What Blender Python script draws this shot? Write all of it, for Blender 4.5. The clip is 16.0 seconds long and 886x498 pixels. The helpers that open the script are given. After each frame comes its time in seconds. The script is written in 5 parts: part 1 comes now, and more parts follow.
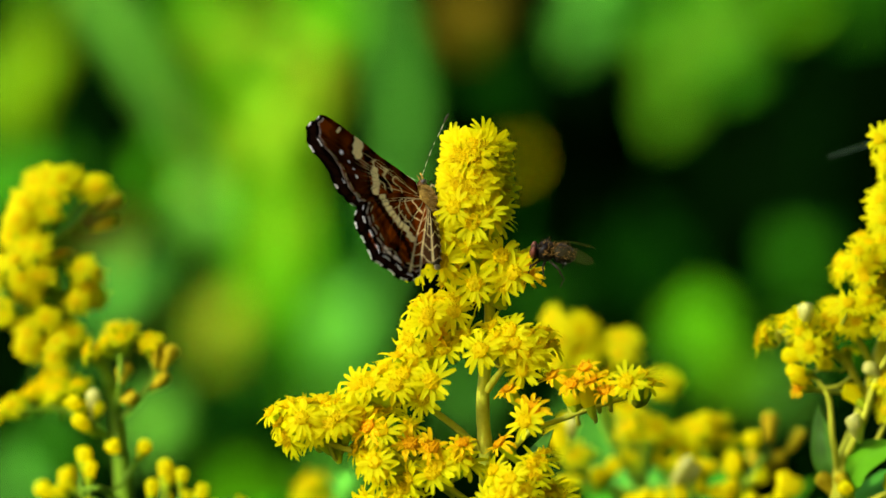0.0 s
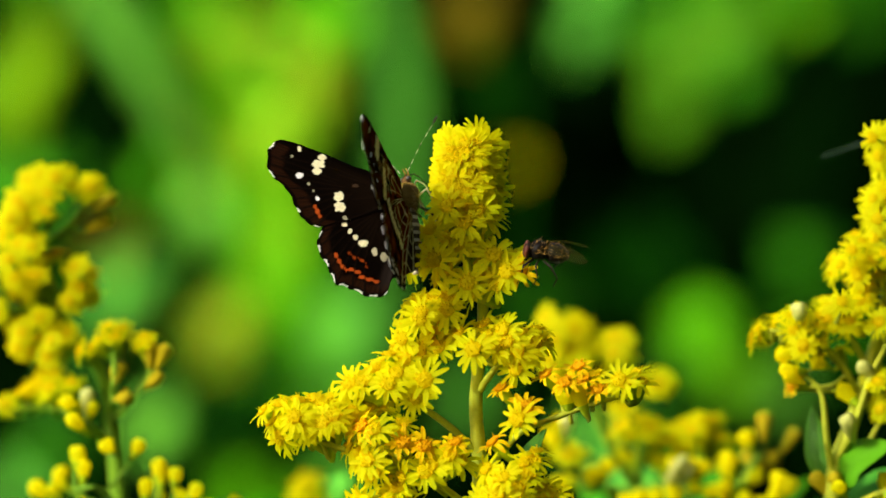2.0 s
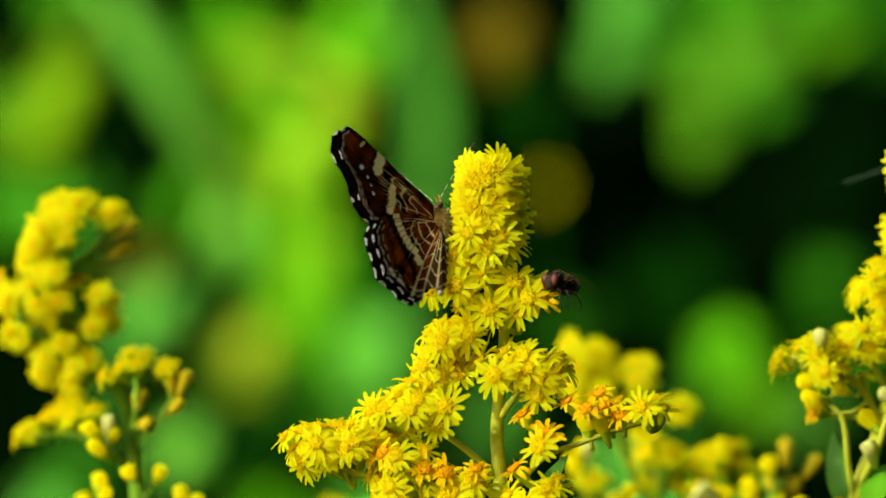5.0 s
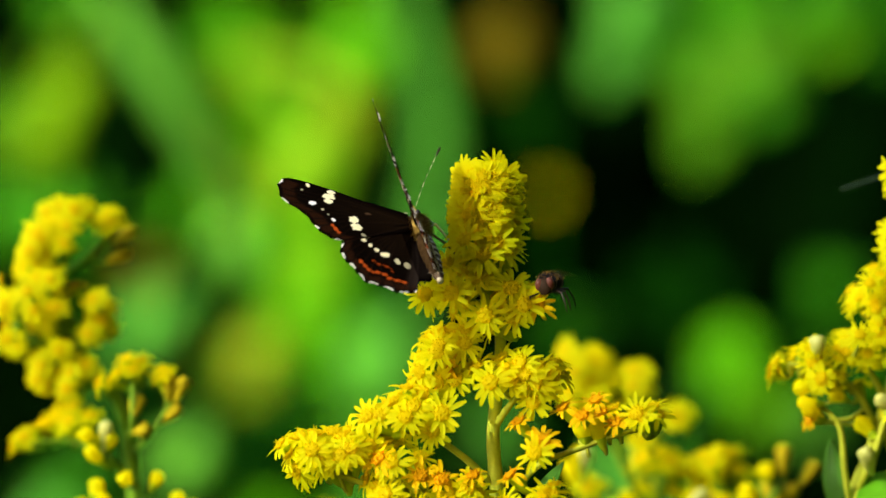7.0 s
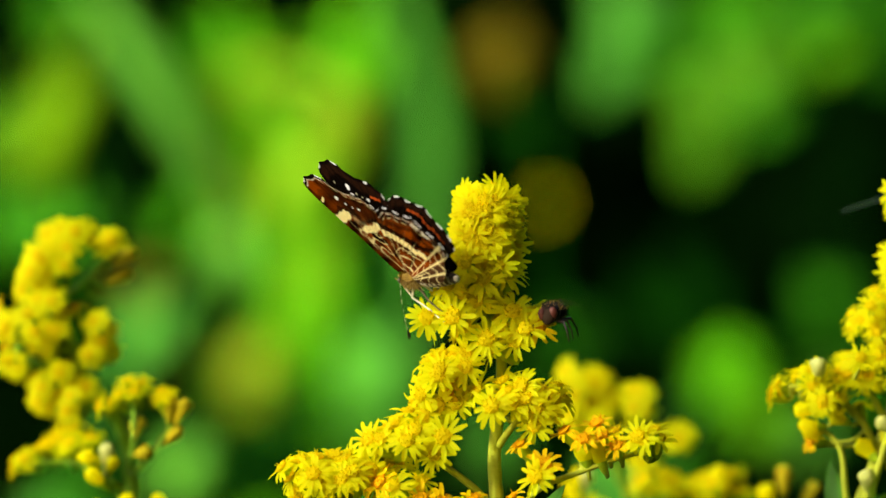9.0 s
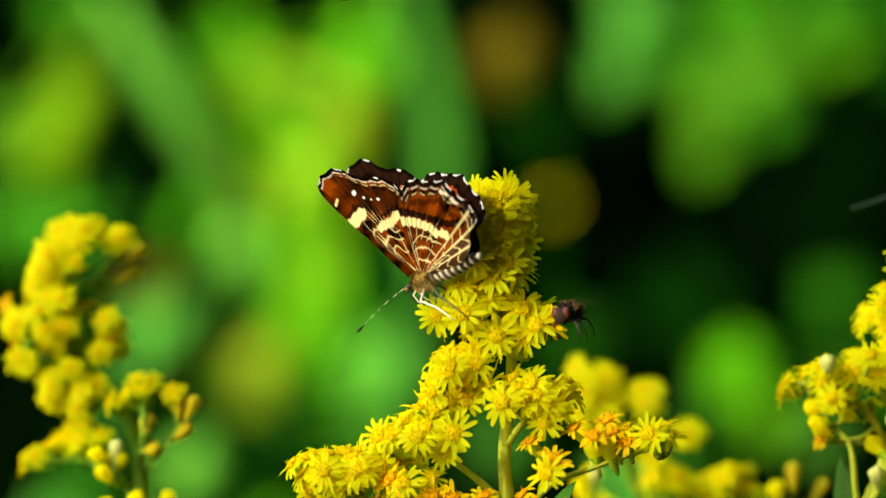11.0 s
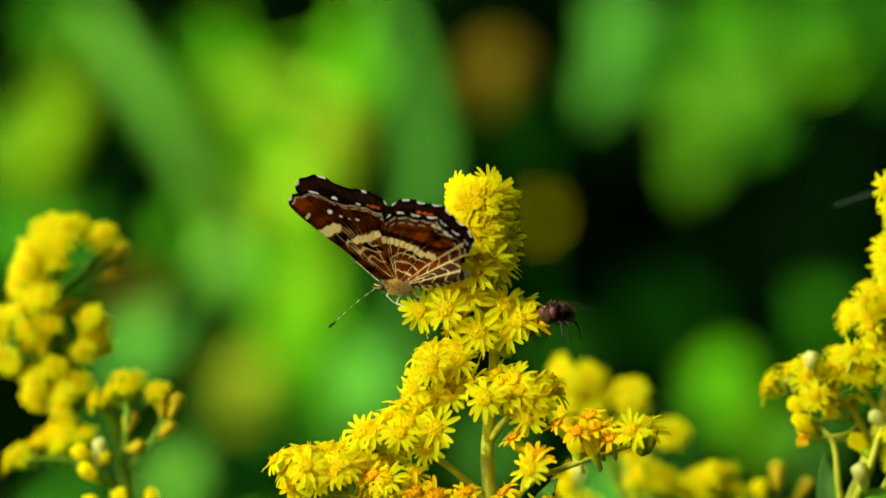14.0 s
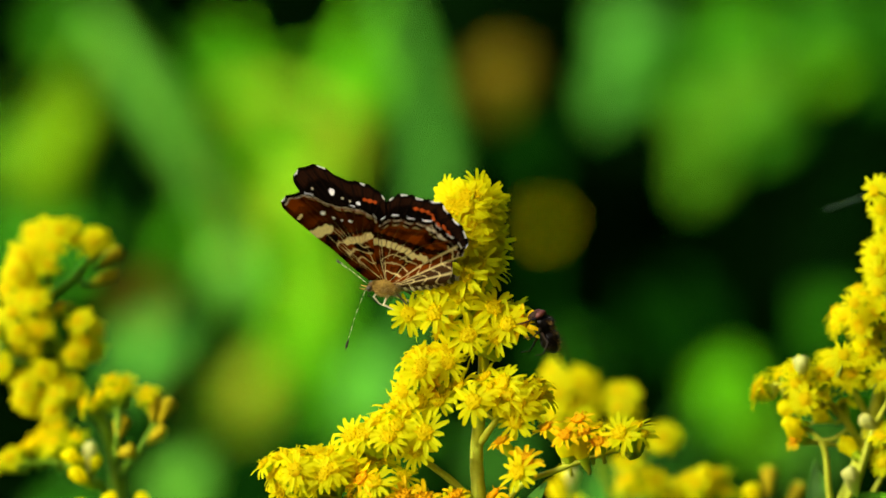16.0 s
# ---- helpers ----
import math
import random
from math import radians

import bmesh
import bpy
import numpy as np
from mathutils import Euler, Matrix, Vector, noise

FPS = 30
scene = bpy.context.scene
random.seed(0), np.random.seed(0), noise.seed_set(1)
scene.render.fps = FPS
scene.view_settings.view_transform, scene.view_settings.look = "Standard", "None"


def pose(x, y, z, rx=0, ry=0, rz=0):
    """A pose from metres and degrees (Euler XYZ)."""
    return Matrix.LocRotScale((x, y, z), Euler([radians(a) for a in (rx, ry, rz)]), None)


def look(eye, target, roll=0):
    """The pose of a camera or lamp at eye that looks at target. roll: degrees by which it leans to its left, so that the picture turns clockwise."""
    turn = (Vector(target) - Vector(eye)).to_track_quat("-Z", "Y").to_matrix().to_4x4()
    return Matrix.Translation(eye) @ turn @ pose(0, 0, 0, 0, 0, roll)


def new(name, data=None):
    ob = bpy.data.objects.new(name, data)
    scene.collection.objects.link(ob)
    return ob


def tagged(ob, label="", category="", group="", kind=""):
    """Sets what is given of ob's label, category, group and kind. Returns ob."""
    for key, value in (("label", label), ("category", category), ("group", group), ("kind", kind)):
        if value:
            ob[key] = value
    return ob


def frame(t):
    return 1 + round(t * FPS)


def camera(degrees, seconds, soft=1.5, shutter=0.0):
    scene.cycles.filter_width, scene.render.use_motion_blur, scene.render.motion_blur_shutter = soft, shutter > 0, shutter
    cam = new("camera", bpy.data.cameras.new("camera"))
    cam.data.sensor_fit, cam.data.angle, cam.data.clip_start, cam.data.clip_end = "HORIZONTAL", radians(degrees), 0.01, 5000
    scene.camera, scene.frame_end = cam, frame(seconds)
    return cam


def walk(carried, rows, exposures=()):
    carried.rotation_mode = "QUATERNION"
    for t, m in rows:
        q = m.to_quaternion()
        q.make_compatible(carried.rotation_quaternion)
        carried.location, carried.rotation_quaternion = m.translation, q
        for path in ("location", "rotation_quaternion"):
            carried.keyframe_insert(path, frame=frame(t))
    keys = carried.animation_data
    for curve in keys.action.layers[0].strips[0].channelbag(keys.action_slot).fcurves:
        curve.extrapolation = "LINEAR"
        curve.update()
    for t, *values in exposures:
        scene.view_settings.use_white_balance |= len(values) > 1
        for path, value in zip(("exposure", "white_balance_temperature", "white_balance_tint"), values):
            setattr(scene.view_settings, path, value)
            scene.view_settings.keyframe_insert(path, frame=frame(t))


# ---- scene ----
# The plan sheet is the camera's view at 1 s: u to the right and v downwards, 0.075 mm a step on the plane of the
# main flower; "back" is the distance in metres behind that plane, and places spread with it to fit that view.
STEP = 0.961 / 12818.0


def spot(u, v, back=0.0):
    k = STEP * (0.961 + back) / 0.961
    return Vector(((u - 784) * k, back, 1.0 - (v - 441) * k))


CAMERA_ROWS = [
    (0, pose(-0.00259, -0.961, 1.00244, 89.9348, 0, -0.0451)),
    (0.5, pose(-0.00108, -0.961, 1.00084, 89.9838, 0, -0.0162)),
    (1, pose(0.00000, -0.961, 1.00000, 90.0000, 0, 0.0000)),
    (1.5, pose(0.00030, -0.961, 1.00014, 90.0243, 0, 0.0316)),
    (2, pose(0.00009, -0.961, 1.00087, 90.0198, 0, 0.0601)),
    (2.5, pose(-0.00018, -0.961, 1.00175, 90.0084, 0, 0.1022)),
    (3, pose(-0.00040, -0.961, 1.00253, 90.0052, 0, 0.1476)),
    (3.5, pose(-0.00014, -0.961, 1.00278, 90.0175, 0, 0.2123)),
    (4, pose(0.00115, -0.961, 1.00223, 90.0896, 0, 0.3183)),
    (6.5, pose(0.00294, -0.961, 1.00162, 90.2028, 0, 0.3705)),
    (7, pose(0.00409, -0.961, 1.00215, 90.2056, 0, 0.4371)),
    (7.5, pose(0.00443, -0.961, 1.00383, 90.1806, 0, 0.4575)),
    (8, pose(0.00447, -0.961, 1.00568, 90.1440, 0, 0.4653)),
    (8.5, pose(0.00413, -0.961, 1.00669, 90.1198, 0, 0.4444)),
    (9, pose(0.00289, -0.961, 1.00632, 90.1401, 0, 0.3742)),
    (11.5, pose(0.00119, -0.961, 1.00495, 90.1740, 0, 0.3944)),
    (12, pose(0.00021, -0.961, 1.00357, 90.2375, 0, 0.3255)),
    (12.5, pose(0.00030, -0.961, 1.00255, 90.3135, 0, 0.3086)),
    (13, pose(0.00100, -0.961, 1.00161, 90.3678, 0, 0.3061)),
    (13.5, pose(0.00210, -0.961, 1.00056, 90.4388, 0, 0.3222)),
    (14, pose(0.00361, -0.961, 0.99949, 90.4904, 0, 0.3610)),
    (14.5, pose(0.00528, -0.961, 0.99873, 90.5222, 0, 0.4073)),
    (15, pose(0.00681, -0.961, 0.99847, 90.5718, 0, 0.4760)),
    (15.5, pose(0.00816, -0.961, 0.99844, 90.5826, 0, 0.5344)),
    (16, pose(0.00943, -0.961, 0.99831, 90.5902, 0, 0.6225)),
]

cam = camera(7.0, 16.0, soft=1.55)
cam.data.dof.use_dof = True
cam.data.dof.focus_distance = 0.961
cam.data.dof.aperture_fstop = 11.0
cam.data.dof.aperture_blades = 0

# ---- light ----
SUN_FROM = Vector((-0.705, -0.475, 0.525)).normalized()
world = bpy.data.worlds.new("world")
scene.world = world
world.use_nodes = True
wn = world.node_tree.nodes
sky = wn.new("ShaderNodeTexSky")
sky.sky_type = "NISHITA"
sky.sun_disc = False
sky.dust_density, sky.ozone_density = 3.0, 0.3
sky.sun_elevation = math.asin(SUN_FROM.z)
sky.sun_rotation = math.atan2(SUN_FROM.x, SUN_FROM.y)
world.node_tree.links.new(sky.outputs[0], wn["Background"].inputs[0])
wn["Background"].inputs[1].default_value = 0.28
sun_data = bpy.data.lights.new("sun", "SUN")
sun_data.energy, sun_data.angle, sun_data.color = 2.85, radians(0.5), (1.0, 0.98, 0.88)
sun = new("sun", sun_data)
sun.matrix_basis = look(SUN_FROM * 5, (0, 0, 0))
walk(cam, CAMERA_ROWS, [(0, 0.27), (16, 0.27)])


# ---- materials ----
def material(name, base, rough=0.6, vary=0.25, grain=900.0, bump=0.15, clear=0.0, tint=None, metal=0.0, gloss=0.5, coarse=None, through_tint=None):
    """A surface with two scales of uneven colour and a fine relief. clear: share of light let through."""
    m = bpy.data.materials.new(name)
    m.use_nodes = True
    n, link = m.node_tree.nodes, m.node_tree.links.new
    p = n["Principled BSDF"]
    out = n["Material Output"]
    where = n.new("ShaderNodeTexCoord")
    one, two = n.new("ShaderNodeTexNoise"), n.new("ShaderNodeTexNoise")
    one.inputs["Scale"].default_value, two.inputs["Scale"].default_value = grain, coarse or grain * 0.13
    one.inputs["Detail"].default_value = 4
    for k in (one, two):
        link(where.outputs["Object"], k.inputs["Vector"])
    add = n.new("ShaderNodeMath")
    add.operation = "ADD"
    link(one.outputs["Fac"], add.inputs[0])
    link(two.outputs["Fac"], add.inputs[1])
    chance = n.new("ShaderNodeObjectInfo")
    sum2 = n.new("ShaderNodeMath")
    sum2.operation = "MULTIPLY_ADD"
    link(chance.outputs["Random"], sum2.inputs[0])
    sum2.inputs[1].default_value = 0.5
    link(add.outputs[0], sum2.inputs[2])
    ramp = n.new("ShaderNodeMapRange")
    ramp.inputs["From Min"].default_value, ramp.inputs["From Max"].default_value = 0.7, 1.8
    link(sum2.outputs[0], ramp.inputs["Value"])
    mix = n.new("ShaderNodeMix")
    mix.data_type = "RGBA"
    other = tint or [c * (1 - vary) for c in base]
    mix.inputs["A"].default_value = (*other, 1)
    mix.inputs["B"].default_value = (*[min(1, c * (1 + 0.4 * vary)) for c in base], 1)
    link(ramp.outputs[0], mix.inputs["Factor"])
    link(mix.outputs["Result"], p.inputs["Base Color"])
    p.inputs["Roughness"].default_value = rough
    p.inputs["Metallic"].default_value = metal
    p.inputs["Specular IOR Level"].default_value = gloss
    if bump:
        b = n.new("ShaderNodeBump")
        b.inputs["Strength"].default_value, b.inputs["Distance"].default_value = bump, 0.2 / grain
        link(one.outputs["Fac"], b.inputs["Height"])
        link(b.outputs[0], p.inputs["Normal"])
    if clear:
        t = n.new("ShaderNodeBsdfTranslucent")
        if through_tint:
            t.inputs["Color"].default_value = (*through_tint, 1)
        else:
            link(mix.outputs["Result"], t.inputs["Color"])
        s = n.new("ShaderNodeMixShader")
        s.inputs[0].default_value = clear
        link(p.outputs[0], s.inputs[1])
        link(t.outputs[0], s.inputs[2])
        link(s.outputs[0], out.inputs["Surface"])
    return m


PETAL = material("yellow_petal", (0.84, 0.94, 0.001), 0.6, 0.03, 2500, 0.0, 0.72, gloss=0.08, through_tint=(0.97, 0.83, 0.0005))
FLORET = material("yellow_floret", (0.87, 0.91, 0.001), 0.6, 0.05, 3000, 0.0, 0.70, gloss=0.05, through_tint=(0.96, 0.70, 0.0005))
OLD_PETAL = material("fading_petal", (0.90, 0.62, 0.001), 0.6, 0.15, 1500, 0.05, 0.5, gloss=0.05)
OLD_FLORET = material("brown_floret", (0.88, 0.46, 0.001), 0.7, 0.25, 2000, 0.1, 0.4, gloss=0.05)
FRESH_STEM = material("fresh_stem", (0.16, 0.33, 0.015), 0.5, 0.35, 1500, 0.3, 0.1, gloss=0.1)
BUD_GREEN = material("bud_scale", (0.40, 0.56, 0.01), 0.5, 0.35, 1200, 0.2, 0.2, gloss=0.1)
STEM = material("stem_green", (0.46, 0.52, 0.03), 0.5, 0.35, 1500, 0.3, 0.1, gloss=0.1)
DRY = material("dry_bud", (0.46, 0.38, 0.006), 0.7, 0.4, 900, 0.3, 0.1, gloss=0.05)
# Pale cream for some buds: the white highlight on them is put into the colour.
BUD_GLINT = material("bud_glint", (0.62, 0.66, 0.16), 0.4, 0.2, 1200, 0.1, 0.4, gloss=0.3)
LEAF = material("leaf_green", (0.06, 0.20, 0.012), 0.4, 0.3, 500, 0.2, 0.3, gloss=0.1)
# Greens in lit and shaded copies: sunlight and shade are put into the colours.
LEAVES = {
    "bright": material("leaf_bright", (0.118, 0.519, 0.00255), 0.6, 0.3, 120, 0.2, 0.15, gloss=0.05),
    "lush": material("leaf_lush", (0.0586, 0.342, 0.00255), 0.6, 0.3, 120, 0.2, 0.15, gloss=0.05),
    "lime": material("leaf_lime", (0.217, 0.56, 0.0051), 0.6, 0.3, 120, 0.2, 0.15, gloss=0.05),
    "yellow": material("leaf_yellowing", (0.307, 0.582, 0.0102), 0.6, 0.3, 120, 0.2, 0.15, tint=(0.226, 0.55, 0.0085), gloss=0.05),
    "blue": material("leaf_bluish", (0.127, 0.54, 0.0425), 0.5, 0.25, 120, 0.2, 0.12, gloss=0.1),
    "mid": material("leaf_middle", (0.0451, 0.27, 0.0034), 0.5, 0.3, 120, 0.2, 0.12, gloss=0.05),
    "dim": material("leaf_dim_shade", (0.00496, 0.0519, 0.00085), 0.8, 0.4, 120, 0.2, 0.1, gloss=0.01),
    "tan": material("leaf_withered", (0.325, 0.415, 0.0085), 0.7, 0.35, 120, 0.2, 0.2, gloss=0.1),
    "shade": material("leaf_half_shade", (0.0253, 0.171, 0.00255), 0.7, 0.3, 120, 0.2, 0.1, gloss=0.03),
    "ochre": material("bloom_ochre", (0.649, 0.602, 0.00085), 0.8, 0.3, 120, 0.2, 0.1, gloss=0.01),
    "dark": material("leaf_deep_shade", (0.00316, 0.0333, 0.00085), 0.8, 0.4, 120, 0.2, 0.05, gloss=0.01),
    "brown": material("leaf_brown", (0.18, 0.145, 0.00255), 0.7, 0.35, 120, 0.2, 0.2, gloss=0.1),
    "olive_lit": material("leaf_olive_lit", (0.198, 0.437, 0.00255), 0.6, 0.3, 120, 0.2, 0.15, gloss=0.05),
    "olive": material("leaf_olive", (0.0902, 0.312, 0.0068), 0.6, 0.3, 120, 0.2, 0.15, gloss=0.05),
    "pale_shade": material("leaf_pale_shaded", (0.0902, 0.394, 0.0298), 0.6, 0.3, 120, 0.2, 0.12, gloss=0.05),
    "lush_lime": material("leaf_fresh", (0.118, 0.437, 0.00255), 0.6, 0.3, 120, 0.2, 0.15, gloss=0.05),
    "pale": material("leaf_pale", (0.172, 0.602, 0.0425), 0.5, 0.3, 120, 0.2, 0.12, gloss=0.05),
}
# Near-black hedge colours: the shade inside the foliage is put into the base.
HEDGE = material("hedge_leaf_shade", (0.000984, 0.0088, 0.000255), 0.8, 0.5, 60, 0.2, 0.0, gloss=0.01)
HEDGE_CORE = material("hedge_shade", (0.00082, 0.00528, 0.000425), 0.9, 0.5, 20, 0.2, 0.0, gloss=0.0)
SOIL = material("grassy_soil", (0.05, 0.07, 0.02), 0.9, 0.5, 30, 0.6, 0.0, gloss=0.02, coarse=2.0)


# ---- builders ----
def part(name, bm, mat, parent=None, label="", smooth=True):
    me = bpy.data.meshes.new(name)
    bm.to_mesh(me)
    bm.free()
    for k in (mat if isinstance(mat, (list, tuple)) else [mat]):
        me.materials.append(k)
    if smooth:
        for f in me.polygons:
            f.use_smooth = True
    ob = new(name, me)
    ob.parent = parent
    return tagged(ob, label)


def place(name, me, parent, m, label=""):
    ob = new(name, me)
    ob.parent = parent
    ob.matrix_basis = m
    return tagged(ob, label)


def thing(name, at, label, category, group="", kind=""):
    ob = new(name)
    ob.empty_display_size = 0.005
    ob.matrix_basis = Matrix.Translation(at)
    return tagged(ob, label, category, group, kind)


def smooth_line(points, n):
    """n + 1 points on a smooth curve through the given ones."""
    p = [Vector(q) for q in points]
    p = [2 * p[0] - p[1], *p, 2 * p[-1] - p[-2]]
    out, last = [], len(p) - 3
    for k in range(n + 1):
        s = k / n * last
        i = min(int(s), last - 1)
        f = s - i
        a, b, c, d = p[i:i + 4]
        out.append(0.5 * (2 * b + (c - a) * f + (2 * a - 5 * b + 4 * c - d) * f * f + (3 * b - a - 3 * c + d) * f ** 3))
    return out


def tube(bm, points, radii, sides=7, mat=0, cap=True, wob=0.0):
    """A round rod along points; radii: one for each point, or two ends."""
    n = len(points)
    if len(radii) == 2:
        radii = [radii[0] + (radii[1] - radii[0]) * k / (n - 1) for k in range(n)]
    rings, up = [], None
    for k, c in enumerate(points):
        way = (points[min(k + 1, n - 1)] - points[max(k - 1, 0)]).normalized()
        if up is None:
            up = way.orthogonal().normalized()
        up = (up - way * up.dot(way)).normalized()
        side = way.cross(up)
        r = radii[k] * (1 + wob * random.uniform(-1, 1))
        rings.append([bm.verts.new(c + r * (math.cos(a) * up + math.sin(a) * side)) for a in (2 * math.pi * j / sides for j in range(sides))])
    for a, b in zip(rings, rings[1:]):
        for j in range(sides):
            f = bm.faces.new((a[j], a[(j + 1) % sides], b[(j + 1) % sides], b[j]))
            f.material_index = mat
    if cap:
        bm.faces.new(rings[0][::-1]).material_index = mat
        bm.faces.new(rings[-1]).material_index = mat


def toward(at, way, spin=0.0, size=1.0):
    """The pose of something at a place whose z axis points along way."""
    q = Vector(way).to_track_quat("Z", "Y").to_matrix().to_4x4()
    return Matrix.Translation(at) @ q @ Matrix.Rotation(spin, 4, "Z") @ Matrix.Diagonal((size, size, size, 1))


def petal(bm, spin, start, length, width, rise, curl, mat):
    """One strap-shaped ray floret, blunt at its end, slightly cupped."""
    rows = []
    c, s = math.cos(spin), math.sin(spin)
    r, z, a = start, 0.0, rise
    for k, w in enumerate((0.55, 0.9, 1.0, 0.92, 0.5)):
        half = width * w / 2
        dip = -0.18 * half
        rows.append([bm.verts.new((c * r - s * x, s * r + c * x, z + (0 if x else dip))) for x in (-half, 0, half)])
        r += math.cos(a) * length / 4
        z += math.sin(a) * length / 4
        a -= curl / 4
    for p, q in zip(rows, rows[1:]):
        for j in (0, 1):
            bm.faces.new((p[j], p[j + 1], q[j + 1], q[j])).material_index = mat


def head_mesh(name, seed, old=0.0, rays=12, opened=1.0):
    """A goldenrod flower head: scaly cup, ray florets and a tuft of disc florets. Materials: petals, florets, cup."""
    rng = random.Random(seed)
    bm = bmesh.new()
    tube(bm, [Vector((0, 0, z)) for z in (-0.0034, -0.0028, -0.0016, -0.0004, 0.0001)], [0.0003, 0.00055, 0.0008, 0.0008, 0.0006], 7, 2)
    for k in range(rays):
        spin = 2 * math.pi * (k + rng.uniform(-0.3, 0.3)) / rays
        rise = rng.uniform(-0.1, 0.55) / opened
        length = 0.0022 * rng.uniform(0.8, 1.2) * (0.75 if old and rng.random() < 0.4 else 1)
        petal(bm, spin, 0.0006, length, 0.00062 * rng.uniform(0.8, 1.2), rise, rng.uniform(0.2, 1.0) + 1.2 * old * rng.random(), 0)
    # a domed disc, set with short florets
    tube(bm, [Vector((0, 0, z)) for z in (0.0, 0.00025, 0.00045, 0.00055)], [0.00062, 0.00098, 0.0009, 0.0005], 9, 1)
    for k in range(17):
        spin, r = 2.4 * k, 0.00025 * math.sqrt(k)
        way = Vector((math.cos(spin) * r * 700, math.sin(spin) * r * 700, 1)).normalized()
        foot = Vector((math.cos(spin) * r, math.sin(spin) * r, 0.00035))
        top = foot + way * 0.00022 * rng.uniform(0.6, 1.3)
        tube(bm, [foot, top], [0.00012, 0.0002], 5, 1)
        if k % 4 == 1:
            tube(bm, [top, top + way * 0.0005], [0.00006, 0.00004], 4, 1)
    me = bpy.data.meshes.new(name)
    bm.to_mesh(me)
    bm.free()
    for k in ((OLD_PETAL, OLD_FLORET, BUD_GREEN) if old else (PETAL, FLORET, BUD_GREEN)):
        me.materials.append(k)
    for f in me.polygons:
        f.use_smooth = f.material_index > 0
    return me


def bud_mesh(name, dry=False, long=1.0, pale=False):
    """A closed head: an egg-shaped scaly cup with a yellow tip; pale ones carry a painted highlight."""
    bm = bmesh.new()
    zs = (-0.003, -0.0022, -0.001, 0.0003, 0.0014, 0.0022, 0.0026)
    rs = (0.0003, 0.0006, 0.0010, 0.0014, 0.0015, 0.0011, 0.0004)
    tube(bm, [Vector((0, 0, z * long)) for z in zs], rs, 8, 0)
    for f in bm.faces:
        f.material_index = 1 if f.calc_center_median().z > -0.0009 * long else 0
    for v in bm.verts:
        if v.co.z > 0.0012 * long:
            k = 1 + 0.22 * math.cos(5 * math.atan2(v.co.y, v.co.x))
            v.co.x *= k
            v.co.y *= k
    me = bpy.data.meshes.new(name)
    bm.to_mesh(me)
    bm.free()
    for k in ((DRY, DRY) if dry else (BUD_GLINT, BUD_GLINT) if pale else (BUD_GREEN, PETAL)):
        me.materials.append(k)
    for f in me.polygons:
        f.use_smooth = True
    return me


HEADS = [head_mesh("flower_head", k, 0, 13 + k % 3, 1.0 + 0.25 * (k % 3)) for k in range(6)]
OLD_HEADS = [head_mesh("fading_flower_head", 20 + k, 1, 12, 0.8) for k in range(3)]
BUDS = [bud_mesh("bud", False, s) for s in (0.72, 0.85, 1.05)]
GLINT_BUDS = [bud_mesh("glint_bud", False, s, True) for s in (1.0, 1.25)]
DRY_BUDS = [bud_mesh("dry_bud", True, s) for s in (0.9, 1.15)]
rng = random.Random(5)


